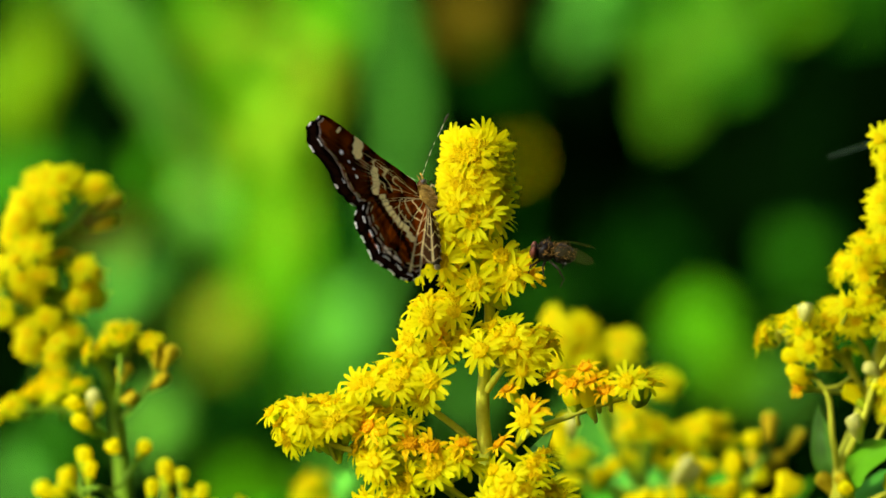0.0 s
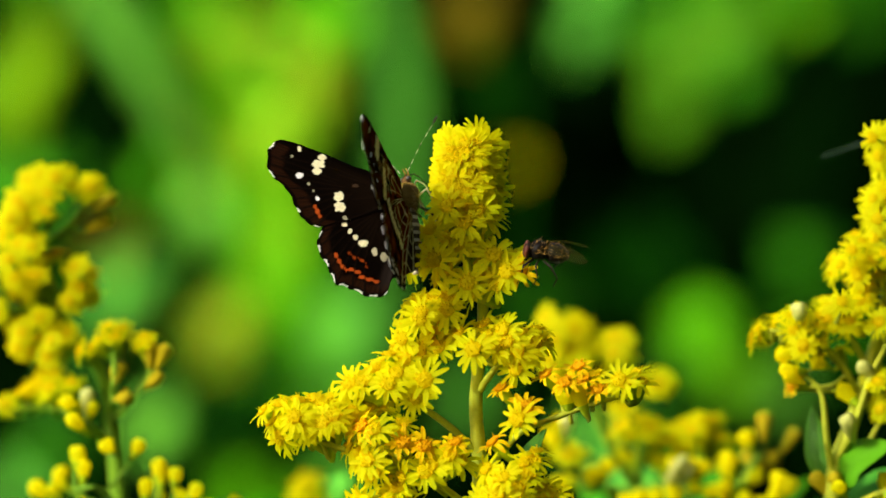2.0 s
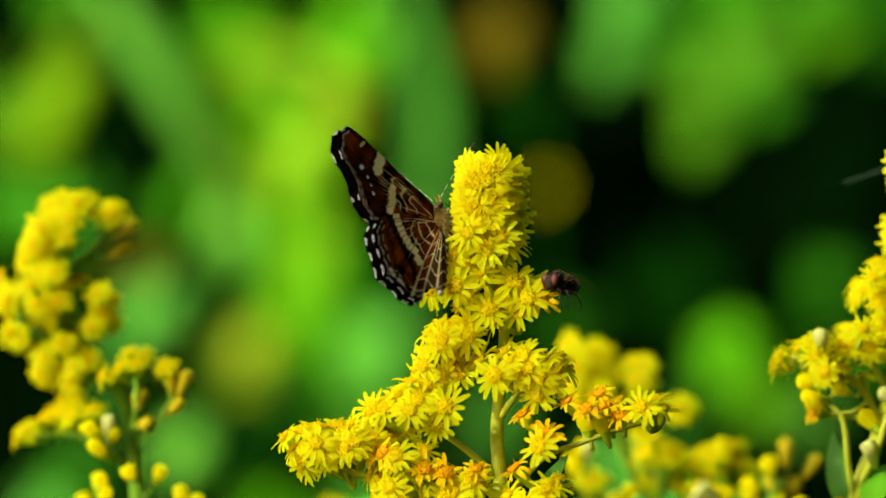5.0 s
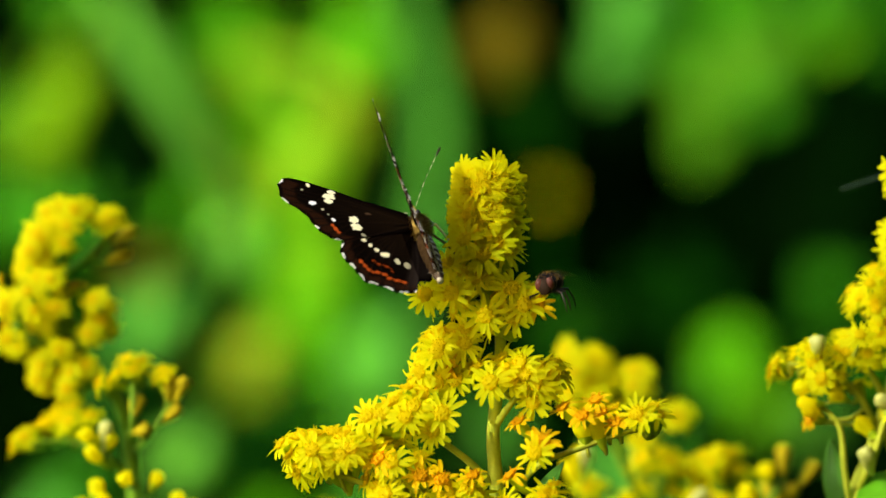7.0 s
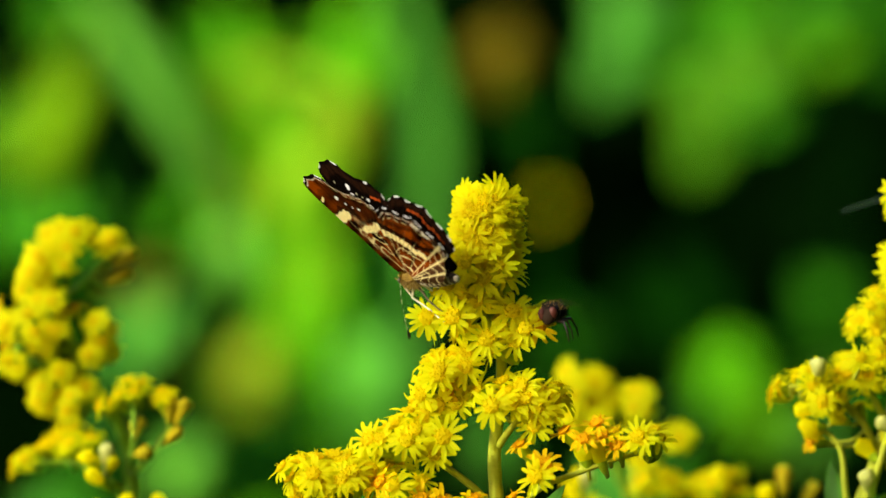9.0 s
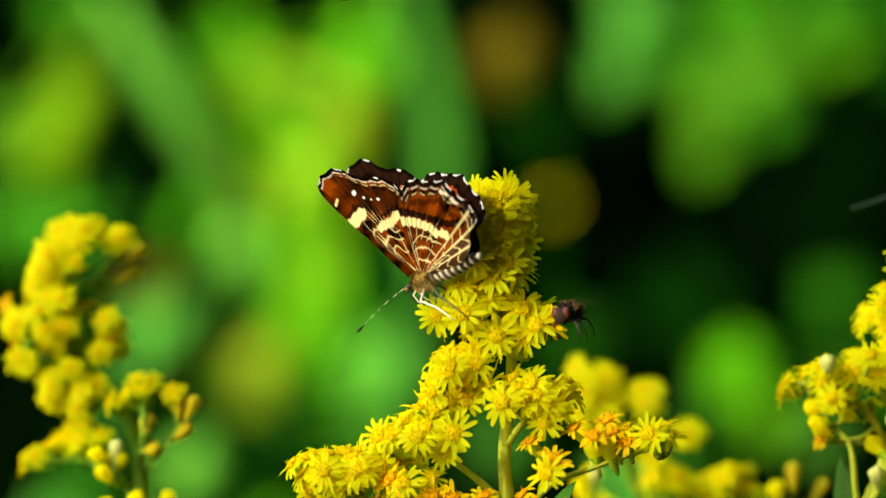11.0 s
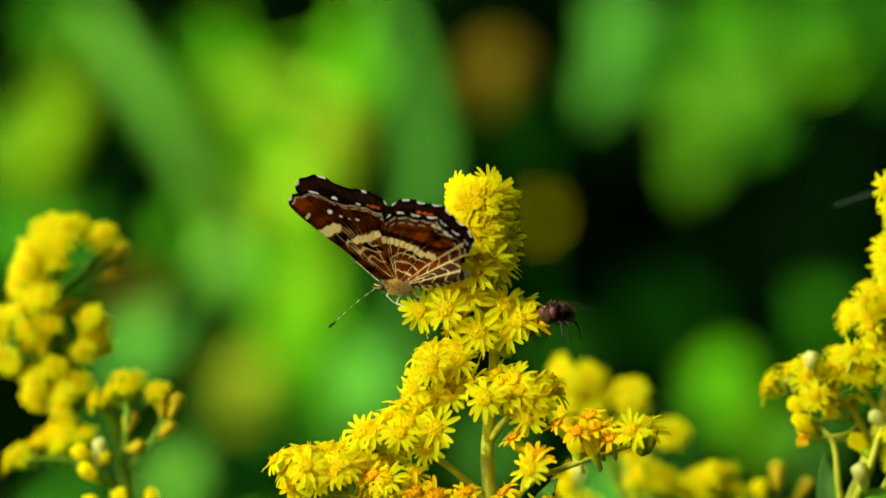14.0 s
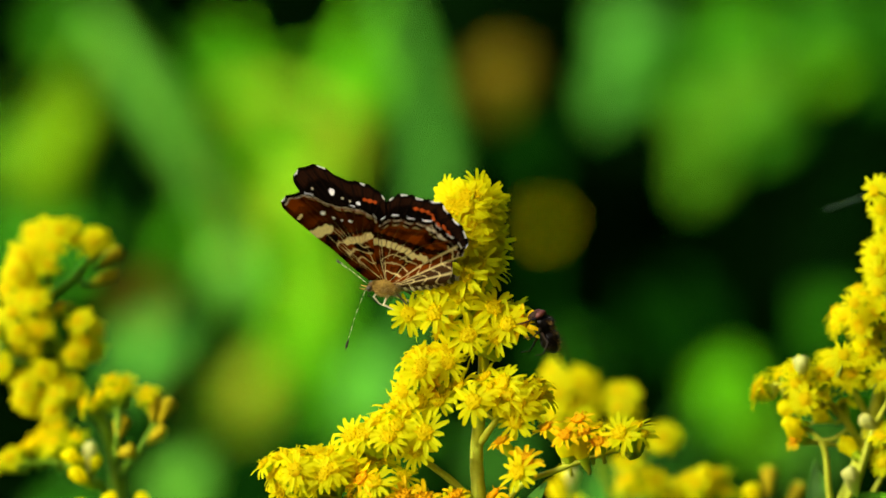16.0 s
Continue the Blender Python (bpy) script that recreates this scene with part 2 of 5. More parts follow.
class Goldenrod:
    """A goldenrod: stem down to the ground, side branches, heads and buds on them."""

    def __init__(self, back, stem, label, radius=0.0011, heads=1.0, green=None):
        self.back, self.heads, self.green = back, heads, green or STEM
        line = [spot(u, v, back + d) for u, v, d in stem]
        foot = Vector((line[0].x + 0.02, line[0].y + 0.01, 0.0))
        self.line = smooth_line([foot, foot.lerp(line[0], 0.5) + Vector((0.004, 0, 0)), *line], 14 + 6 * len(line))
        self.ob = thing("goldenrod", foot, label, "flower", "goldenrods in bloom")
        self.off = Matrix.Translation(-foot)
        bm = bmesh.new()
        tube(bm, self.line, [radius * 1.6, radius * 0.5], 9, wob=0.05)
        bm.transform(self.off)
        part("stem", bm, self.green, self.ob, "ridged green stem")

    def branch(self, way, heads=(), old=(), buds=(), dry=(), pale=(), radius=0.00055, size=1.0, lift=0.4, front=0.6):
        """way: (u, v, back) along the branch. heads, old, buds, dry: (u, v, back) of each head's face."""
        size *= self.heads
        bm = bmesh.new()
        line = smooth_line([spot(u, v, self.back + d) for u, v, d in way], 5 * len(way))
        tube(bm, line, [radius, radius * 0.6], 7, wob=0.06)
        made = []
        for kind, spots in (("head", heads), ("old", old), ("bud", buds), ("dry", dry), ("pale", pale)):
            for u, v, d, *big in spots:
                at = spot(u, v, self.back + d)
                near = min(line, key=lambda q: (q - at).length + 0.6 * max(0, q.z - at.z))
                out = (at - near)
                face = (out.normalized() * 0.9 + Vector((-0.35 + rng.uniform(-0.3, 0.3), -front + rng.uniform(-0.3, 0.3), lift + rng.uniform(-0.2, 0.3)))).normalized()
                if kind in ("bud", "dry", "pale"):
                    face = (out.normalized() + Vector((rng.uniform(-0.2, 0.2), -0.1, 0.7))).normalized()
                if big and kind != 'pale':
                    face = Vector((-0.25 + rng.uniform(-0.25, 0.25), -0.85, 0.35 + rng.uniform(-0.25, 0.25))).normalized()
                end = at - face * 0.003 * size
                mid = near.lerp(end, 0.5) + Vector((0, 0, -0.0004)) - face * 0.0006
                tube(bm, smooth_line([near, mid, end], 4), [0.00032, 0.00028], 5, cap=False)
                made.append((kind, at, face, 0.84 * big[0] if big and kind != 'pale' else rng.uniform(0.88, 1.12)))
        bm.transform(self.off)
        ob = part("branch", bm, self.green, self.ob)
        for kind, at, face, scale in made:
            me = rng.choice({"head": HEADS, "old": OLD_HEADS, "bud": BUDS, "dry": DRY_BUDS, "pale": GLINT_BUDS}[kind])
            name = {"head": "flower_head", "old": "flower_head", "bud": "bud", "dry": "bud", "pale": "bud"}[kind]
            label = {"old": "fading orange-brown flower head", "dry": "dry brownish bud", "pale": "pale cream bud, sun highlight put into its colour"}.get(kind, "")
            place(name, me, ob, self.off @ toward(at, face, rng.uniform(0, 6), size * scale), label)
        return ob

    def leaf(self, way, width, mat=None):
        """A lance-shaped leaf along way."""
        bm = bmesh.new()
        blade(bm, smooth_line([spot(u, v, self.back + d) for u, v, d in way], 10), width)
        bm.transform(self.off)
        return part("leaf", bm, mat or LEAF, self.ob, "narrow pointed green leaf")


def blade(bm, line, width, face=Vector((-0.3, -0.8, 0.5)), blunt=False, fold=0.12):
    """A leaf along a line: pointed at both ends or broad to its foot, folded a little at its midrib, with thickness."""
    n = len(line) - 1
    top, low = [], []
    for k, c in enumerate(line):
        f = k / n
        w = width / 2 * (min(1, 1.6 * math.sqrt(max(0, 1 - f))) if blunt else max(0.03, math.sin(math.pi * min(1, 0.04 + f * 0.96)) ** 0.8))
        way = (line[min(k + 1, n)] - line[max(k - 1, 0)]).normalized()
        side = way.cross(face).normalized()
        nor = side.cross(way).normalized()
        if nor.dot(face) < 0:
            nor = -nor
        wave = 0.06 * w * math.sin(5 * f + 1)
        row = [c - side * w + nor * (fold * w + wave), c, c + side * w + nor * (fold * w - wave)]
        top.append([bm.verts.new(q) for q in row])
        low.append([bm.verts.new(q - nor * max(0.00012, width * 0.008)) for q in row])
    for a, b in zip(top, top[1:]):
        for j in (0, 1):
            bm.faces.new((a[j], a[j + 1], b[j + 1], b[j]))
    for a, b in zip(low, low[1:]):
        for j in (0, 1):
            bm.faces.new((a[j + 1], a[j], b[j], b[j + 1]))
    for j in (0, 2):
        for k in range(n):
            bm.faces.new((top[k][j], top[k + 1][j], low[k + 1][j], low[k][j]))


def scatter(u0, v0, u1, v1, n, width, depth=0.004, seed=0):
    """n places along a strip of the plan, about width across."""
    g = random.Random(seed)
    out = []
    for k in range(n):
        f = (k + g.random() * 0.8) / n
        x = g.uniform(-1, 1)
        out.append((u0 + (u1 - u0) * f - (v1 - v0) / max(1, math.hypot(u1 - u0, v1 - v0)) * x * width / 2,
                    v0 + (v1 - v0) * f + (u1 - u0) / max(1, math.hypot(u1 - u0, v1 - v0)) * x * width / 2,
                    -depth * math.sqrt(1 - x * x) * g.uniform(0.2, 1.2)))
    return out


# ---- ground and distance ----
def ground():
    bm = bmesh.new()
    bmesh.ops.create_grid(bm, x_segments=60, y_segments=60, size=200)
    for v in bm.verts:
        v.co.z = 0.0 if v.co.length < 8 else 0.3 * noise.noise(v.co * 0.05)
    return tagged(part("ground", bm, SOIL, None, "grassy soil under the flowers"), "dark grassy soil between the plants", "ground", kind="structure")


def meadow(count, seed):
    """Short grass on the ground round the flowers."""
    g = random.Random(seed)
    bm = bmesh.new()
    for k in range(count):
        r, a = 2.6 * math.sqrt(g.random()), g.uniform(0, 2 * math.pi)
        foot = Vector((r * math.cos(a), 0.2 + r * math.sin(a), 0.0))
        tall, lean = g.uniform(0.08, 0.32), Vector((g.uniform(-0.5, 0.5), g.uniform(-0.5, 0.5), 1))
        side = Vector((-lean.y, lean.x, 0)).normalized() * g.uniform(0.002, 0.005) if lean.xy.length > 0.01 else Vector((0.003, 0, 0))
        mid, tip = foot + lean * tall * 0.55, foot + lean * tall + Vector((lean.x, lean.y, -0.3)) * tall * 0.35
        v = [bm.verts.new(q) for q in (foot - side, foot + side, mid + side * 0.8, mid - side * 0.8, tip)]
        bm.faces.new(v[:4])
        bm.faces.new((v[3], v[2], v[4]))
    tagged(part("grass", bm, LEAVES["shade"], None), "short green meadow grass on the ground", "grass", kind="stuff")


def hedge(name, x, y, half, height, count, seed, turn=0.0):
    """A dense bank of leafy shrubs, shade put into its near-black colours, turned about the flowers."""
    g = random.Random(seed)
    about = Matrix.Rotation(radians(turn), 4, "Z")
    bm = bmesh.new()
    for k in range(count):
        at = Vector((x + g.uniform(-half, half), y + g.uniform(-0.25, 0.3), g.uniform(0.02, height) * g.uniform(0.8, 1.08)))
        way = Vector((g.uniform(-1, 1), g.uniform(-0.7, 0.2), g.uniform(-0.8, 0.6))).normalized()
        size = g.uniform(0.03, 0.07)
        side = way.cross(Vector((g.uniform(-0.5, 0.5), -1, g.uniform(0, 1)))).normalized()
        q = [at, at + way * size * 0.5 + side * size * 0.28, at + way * size, at + way * size * 0.5 - side * size * 0.28, at + way * size * 0.5 + side.cross(way) * size * 0.1]
        v = [bm.verts.new(c) for c in q]
        for j in range(4):
            bm.faces.new((v[j], v[(j + 1) % 4], v[4]))
    bm.transform(about)
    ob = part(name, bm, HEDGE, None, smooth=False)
    tagged(ob, "dense hedge leaves, shade put into their near-black green; unseen banks block skylight", "hedge", kind="stuff")
    bm = bmesh.new()
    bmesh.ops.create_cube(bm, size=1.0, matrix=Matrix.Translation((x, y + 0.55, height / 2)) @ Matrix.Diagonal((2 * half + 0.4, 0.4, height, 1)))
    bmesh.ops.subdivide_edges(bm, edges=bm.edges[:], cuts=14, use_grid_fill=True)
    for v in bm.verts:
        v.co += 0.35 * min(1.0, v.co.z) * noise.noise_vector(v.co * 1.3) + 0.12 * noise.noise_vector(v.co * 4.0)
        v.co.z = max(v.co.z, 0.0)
    bm.transform(about)
    tagged(part("hedge_core", bm, HEDGE_CORE, None), "near-black hedge core, shade put into its colour; unseen banks block skylight", "hedge", kind="structure")


ground()
meadow(9000, 8)
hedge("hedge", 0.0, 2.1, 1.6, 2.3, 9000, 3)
# Two tall banks out of view, added to block skylight from right and behind.
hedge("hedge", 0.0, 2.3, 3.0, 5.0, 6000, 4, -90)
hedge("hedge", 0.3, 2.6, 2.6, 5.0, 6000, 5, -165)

FAR = 0.64


def grass(lines, name="grass_clump", label="broad bright green grass blades, out of focus"):
    """A clump of tall broad blades. lines: (places on the plan, width in steps, colour)."""
    first = lines[0][0][0]
    p = spot(first[0], first[1], FAR)
    ob = thing(name, Vector((p.x, p.y, 0)), label, "grass", "tall grass behind the flowers")
    off = Matrix.Translation((-p.x, -p.y, 0))
    for way, width, colour, back in lines:
        pts = [spot(u, v, FAR + back) for u, v in way]
        foot = Vector((p.x + rng.uniform(-0.03, 0.03), p.y + back, 0.0))
        bm = bmesh.new()
        blade(bm, smooth_line([foot, *pts], 26), width * STEP * 1.6, blunt=True)
        bm.transform(off)
        part("blade", bm, LEAVES[colour], ob)
    return ob


def weed(u, v, leaves, label):
    """A weed: an upright stem with broad leaves. leaves: (u, v, half width, half height, colour, back, lean)."""
    p = spot(u, v, FAR + 0.03)
    foot = Vector((p.x, p.y, 0))
    ob = thing("weed", foot, label, "weed", "broad-leaved weeds")
    off = Matrix.Translation(-foot)
    top = spot(u, min(q[1] for q in leaves), FAR + 0.03)
    line = smooth_line([foot, Vector((p.x + 0.01, p.y, 0.5)), top], 14)
    bm = bmesh.new()
    tube(bm, line, [0.003, 0.001], 7)
    bm.transform(off)
    part("stem", bm, LEAVES["dark"], ob)
    for lu, lv, w, h, colour, back, lean in leaves:
        c = spot(lu, lv, FAR + back)
        k = STEP * 1.66
        way = Vector((math.sin(lean), 0.15, math.cos(lean)))
        near = min(line, key=lambda q: (q - c).length)
        if near.x > c.x and way.x > 0 or near.x < c.x and way.x < 0:
            way = -way
        a, b = c - way * h * k, c + way * h * k
        if (a - near).length > (b - near).length:
            a, b = b, a
        bm = bmesh.new()
        blade(bm, smooth_line([a, a.lerp(b, 0.5) + Vector((0, -0.004, 0.002)), b], 10), 2.2 * w * k)
        tube(bm, smooth_line([near, near.lerp(a, 0.6) + Vector((0, 0, 0.003)), a.lerp(b, 0.04)], 5), [0.0012, 0.0008], 5, cap=False)
        bm.transform(off)
        part("leaf", bm, LEAVES[colour], ob)
    return ob


grass([
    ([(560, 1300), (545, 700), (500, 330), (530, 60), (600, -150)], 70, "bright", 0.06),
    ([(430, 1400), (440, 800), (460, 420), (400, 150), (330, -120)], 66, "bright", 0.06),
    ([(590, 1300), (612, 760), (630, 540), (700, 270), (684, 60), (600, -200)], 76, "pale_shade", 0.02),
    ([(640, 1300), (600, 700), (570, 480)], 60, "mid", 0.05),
])
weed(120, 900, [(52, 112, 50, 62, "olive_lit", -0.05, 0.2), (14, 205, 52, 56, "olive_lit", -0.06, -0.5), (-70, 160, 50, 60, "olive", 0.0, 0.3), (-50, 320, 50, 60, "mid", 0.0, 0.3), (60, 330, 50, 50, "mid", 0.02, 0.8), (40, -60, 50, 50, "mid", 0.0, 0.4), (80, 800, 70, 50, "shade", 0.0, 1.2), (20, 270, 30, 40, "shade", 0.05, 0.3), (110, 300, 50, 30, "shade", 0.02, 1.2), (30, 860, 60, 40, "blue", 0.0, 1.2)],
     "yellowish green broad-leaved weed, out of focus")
# Its dark leaves stand in for shade in the gaps between the blades.
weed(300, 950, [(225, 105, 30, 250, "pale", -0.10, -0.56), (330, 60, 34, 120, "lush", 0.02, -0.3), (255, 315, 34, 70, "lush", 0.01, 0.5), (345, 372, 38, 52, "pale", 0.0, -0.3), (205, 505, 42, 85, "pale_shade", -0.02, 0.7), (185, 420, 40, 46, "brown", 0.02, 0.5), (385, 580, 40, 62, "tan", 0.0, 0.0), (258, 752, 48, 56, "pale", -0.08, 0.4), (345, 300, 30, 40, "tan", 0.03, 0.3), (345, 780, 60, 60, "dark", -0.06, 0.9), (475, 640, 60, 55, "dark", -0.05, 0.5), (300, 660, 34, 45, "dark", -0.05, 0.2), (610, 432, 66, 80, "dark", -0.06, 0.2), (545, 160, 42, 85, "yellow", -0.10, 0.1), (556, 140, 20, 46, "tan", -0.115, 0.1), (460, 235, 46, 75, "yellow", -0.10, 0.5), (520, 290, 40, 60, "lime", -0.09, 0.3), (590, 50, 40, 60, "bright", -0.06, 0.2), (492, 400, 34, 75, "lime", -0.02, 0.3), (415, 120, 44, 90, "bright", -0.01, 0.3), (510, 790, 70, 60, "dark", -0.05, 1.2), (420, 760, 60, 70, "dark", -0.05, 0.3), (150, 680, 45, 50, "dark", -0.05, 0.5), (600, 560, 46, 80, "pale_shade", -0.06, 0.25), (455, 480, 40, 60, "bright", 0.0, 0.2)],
     "pale green weed with a withered tan leaf and dark leaves for shaded gaps, out of focus")
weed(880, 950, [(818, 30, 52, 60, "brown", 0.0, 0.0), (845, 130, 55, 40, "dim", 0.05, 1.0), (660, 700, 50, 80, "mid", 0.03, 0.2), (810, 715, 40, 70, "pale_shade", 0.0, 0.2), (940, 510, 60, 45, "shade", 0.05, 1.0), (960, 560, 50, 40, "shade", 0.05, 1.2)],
     "weed with a brown leaf and shade put into its greens, out of focus")
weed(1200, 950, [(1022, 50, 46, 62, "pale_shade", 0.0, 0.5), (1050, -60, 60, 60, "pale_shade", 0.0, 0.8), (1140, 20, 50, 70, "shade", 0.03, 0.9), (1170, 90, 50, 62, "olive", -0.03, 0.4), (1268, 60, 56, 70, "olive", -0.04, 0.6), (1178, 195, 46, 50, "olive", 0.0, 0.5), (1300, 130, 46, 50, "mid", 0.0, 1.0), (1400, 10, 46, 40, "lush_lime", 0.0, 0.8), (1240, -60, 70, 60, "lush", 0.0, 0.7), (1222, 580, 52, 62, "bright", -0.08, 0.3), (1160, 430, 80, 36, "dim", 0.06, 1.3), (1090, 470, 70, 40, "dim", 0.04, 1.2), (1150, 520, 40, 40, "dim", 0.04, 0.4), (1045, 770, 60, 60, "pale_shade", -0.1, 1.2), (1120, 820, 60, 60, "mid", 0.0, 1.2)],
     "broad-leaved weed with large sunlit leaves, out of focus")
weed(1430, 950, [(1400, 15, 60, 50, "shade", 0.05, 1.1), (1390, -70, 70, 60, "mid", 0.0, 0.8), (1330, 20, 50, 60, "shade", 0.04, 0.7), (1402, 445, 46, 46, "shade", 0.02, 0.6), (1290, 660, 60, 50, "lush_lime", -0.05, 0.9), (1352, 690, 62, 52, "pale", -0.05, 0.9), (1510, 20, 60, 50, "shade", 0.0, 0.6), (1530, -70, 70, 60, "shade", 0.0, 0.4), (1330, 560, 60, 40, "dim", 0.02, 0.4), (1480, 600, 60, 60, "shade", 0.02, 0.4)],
     "green broad-leaved weed, half shade put into its leaf colours, out of focus")


def far_bloom(u, v, radius, label):
    """A yellow daisy-like bloom on its stalk, far behind."""
    p = spot(u, v, FAR)
    foot = Vector((p.x + 0.01, p.y + 0.02, 0))
    ob = thing("far_flower", foot, label, "flower")
    off = Matrix.Translation(-foot)
    bm = bmesh.new()
    tube(bm, smooth_line([foot, Vector((p.x, p.y + 0.02, 0.6)), p + Vector((0, 0.006, -0.003)), p], 12), [0.002, 0.001], 6)
    bm.transform(off)
    part("stem", bm, LEAVES["dim"], ob)
    bm = bmesh.new()
    k = STEP * 1.66 * radius
    for j in range(14):
        petal(bm, j * 0.45, k * 0.2, k * 0.8, k * 0.4, 0.2, 0.3, 0)
    tube(bm, [Vector((0, 0, z)) for z in (-0.2 * k, 0.1 * k, 0.25 * k)], [0.3 * k, 0.35 * k, 0.15 * k], 9)
    bm.transform(off @ toward(p, (-0.3, -1, 0.2)))
    part("bloom", bm, LEAVES["ochre"], ob)


far_bloom(903, 277, 24, "faded yellow bloom far behind, out of focus")

# ---- the main goldenrod ----
main = Goldenrod(0.0, [(850, 1500, 0.0), (842, 1000, 0.0), (836, 800, 0), (830, 690, 0), (842, 560, 0.0005), (838, 470, 0.001), (815, 380, 0.0008), (812, 260, 0)],
                 "tall goldenrod with dense bright yellow flower heads", 0.0009)
cap = []
g = random.Random(11)
for k in range(80):
    f = g.random()
    v = 236 + 118 * f
    a = g.uniform(0.0, 2 * math.pi) if k % 3 else g.uniform(math.pi, 2 * math.pi)
    r = 41 * min(1.0, 0.8 + 1.2 * f) * (1.0 - 0.06 * f)
    cap.append((816 - 10 * f + r * math.cos(a), v, r * math.sin(a) * STEP))
inner = []
for k in range(60):
    f, a = g.random(), g.uniform(math.pi * 0.95, math.pi * 2.05)
    inner.append((816 - 10 * f + 38 * math.cos(a), 236 + 112 * f, 38 * math.sin(a) * STEP))
main.branch([(812, 390, 0), (815, 300, 0), (812, 225, 0)], heads=cap + inner + [(830, 220, 0), (782, 232, 0), (858, 248, 0), (864, 320, 0), (862, 345, 0)], lift=0.15, size=0.9, front=1.3)
main.branch([(836, 480, 0), (800, 430, -0.001), (770, 390, -0.001)],
            heads=[(750, 392, -0.002, 1.1), (790, 395, 0.001), (815, 412, -0.001), (838, 392, 0.001), (710, 447, -0.001, 1.25), (862, 368, 0), (735, 428, 0.001, 1.1), (730, 398, 0.001), (775, 372, 0),
                   (785, 462, -0.001), (848, 372, -0.001), (765, 478, 0.001), (726, 458, 0.002), (825, 430, 0.001), (838, 356, -0.003, 1.1), (775, 405, -0.002, 1.1), (780, 350, -0.004, 1.25), (812, 378, -0.004, 1.3), (800, 420, -0.002, 1.2), (757, 445, -0.004, 1.35)], lift=0.25)
main.branch([(842, 520, 0), (862, 490, -0.001), (880, 465, -0.002)],
            heads=[(862, 436, -0.003, 1.35), (886, 466, -0.004, 1.3), (816, 484, -0.004, 1.35), (850, 470, -0.001), (838, 448, 0), (893, 438, -0.001), (830, 505, 0), (868, 488, -0.003, 1.2)],
            old=[(911, 464, -0.003, 1.2)], lift=0.3)
main.branch([(842, 600, 0), (800, 580, 0), (740, 550, -0.001)],
            heads=scatter(690, 590, 800, 530, 11, 95, 0.005, 1) + [(735, 520, -0.001), (760, 515, -0.001), (700, 560, -0.001), (690, 600, -0.001), (790, 510, 0), (765, 600, -0.003, 1.2), (730, 550, -0.005, 1.2)],
            old=[(752, 575, -0.002)])
main.branch([(832, 680, 0), (870, 630, -0.002), (915, 595, -0.002)],
            heads=[(826, 602, -0.006, 1.35), (878, 568, -0.004, 1.3), (862, 602, -0.005), (912, 575, -0.003), (940, 568, -0.001), (925, 612, -0.004, 1.2), (900, 638, -0.005, 1.15),
                   (845, 560, -0.002), (885, 590, -0.005), (800, 575, -0.003), (950, 590, -0.001), (935, 590, -0.003), (905, 605, -0.005), (850, 580, -0.004)])
main.branch([(838, 830, 0), (872, 790, -0.001), (915, 745, -0.003), (975, 722, -0.004), (1035, 700, -0.004), (1090, 684, -0.004)],
            heads=[(1085, 657, -0.006, 1.2), (1110, 648, -0.004), (1122, 662, -0.004), (1095, 665, -0.006), (1042, 648, -0.003), (905, 728, -0.007)],
            old=[(876, 672, -0.004), (918, 708, -0.006, 1.35), (955, 648, -0.004), (988, 662, -0.006), (1012, 635, -0.003), (1046, 675, -0.005), (1020, 660, -0.004)],
            buds=[(1015, 690, -0.004), (990, 690, -0.004)], radius=0.0005)
main.branch([(836, 790, 0), (790, 745, -0.001), (735, 705, -0.002), (680, 680, -0.002), (620, 680, -0.002)],
            heads=scatter(590, 690, 720, 630, 13, 90, 0.005, 2) + [(740, 657, -0.006, 1.35), (675, 665, -0.006, 1.2), (690, 645, -0.005), (650, 640, -0.003), (630, 650, -0.002), (600, 670, -0.001), (575, 692, -0.001), (700, 610, -0.001), (725, 690, -0.004)],
            buds=[(655, 690, -0.001)])
main.branch([(780, 860, 0), (700, 800, -0.002), (620, 785, -0.003), (560, 768, -0.003), (500, 742, -0.003)],
            heads=scatter(470, 725, 590, 725, 13, 70, 0.005, 3) + [(510, 722, -0.006, 1.2), (560, 732, -0.006, 1.15)] + [(455, 712, -0.003), (485, 700, -0.003), (515, 695, -0.003), (535, 755, -0.003), (485, 758, -0.003), (590, 735, -0.004), (560, 700, -0.003)])
main.branch([(838, 900, 0), (790, 860, -0.002), (720, 810, -0.004), (650, 770, -0.004)],
            heads=scatter(610, 730, 690, 850, 11, 90, 0.004, 4) + [(650, 745, -0.006, 1.2), (640, 800, -0.006, 1.2)] + [(625, 790, -0.004), (700, 735, -0.004), (752, 808, -0.006, 1.2), (785, 788, -0.006, 1.25), (740, 820, -0.006), (700, 830, -0.005), (800, 800, -0.005), (660, 815, -0.005), (610, 735, -0.003)],
            old=[(702, 768, -0.006), (738, 775, -0.006), (793, 768, -0.006), (628, 740, -0.005)])
main.branch([(838, 960, 0), (780, 920, -0.003), (700, 880, -0.004), (640, 860, -0.004)],
            heads=scatter(610, 870, 760, 920, 14, 70, 0.004, 5) + [(690, 850, -0.005), (620, 862, -0.004), (675, 868, -0.005)])
main.branch([(838, 920, 0), (870, 880, -0.003), (900, 840, -0.005)],
            heads=[(850, 815, -0.006), (880, 830, -0.008), (915, 805, -0.006), (905, 850, -0.008), (868, 862, -0.008), (938, 785, -0.004), (920, 825, -0.007), (840, 870, -0.007),
                   (895, 880, -0.008), (930, 800, -0.005), (865, 840, -0.007)], old=[(862, 768, -0.003)])
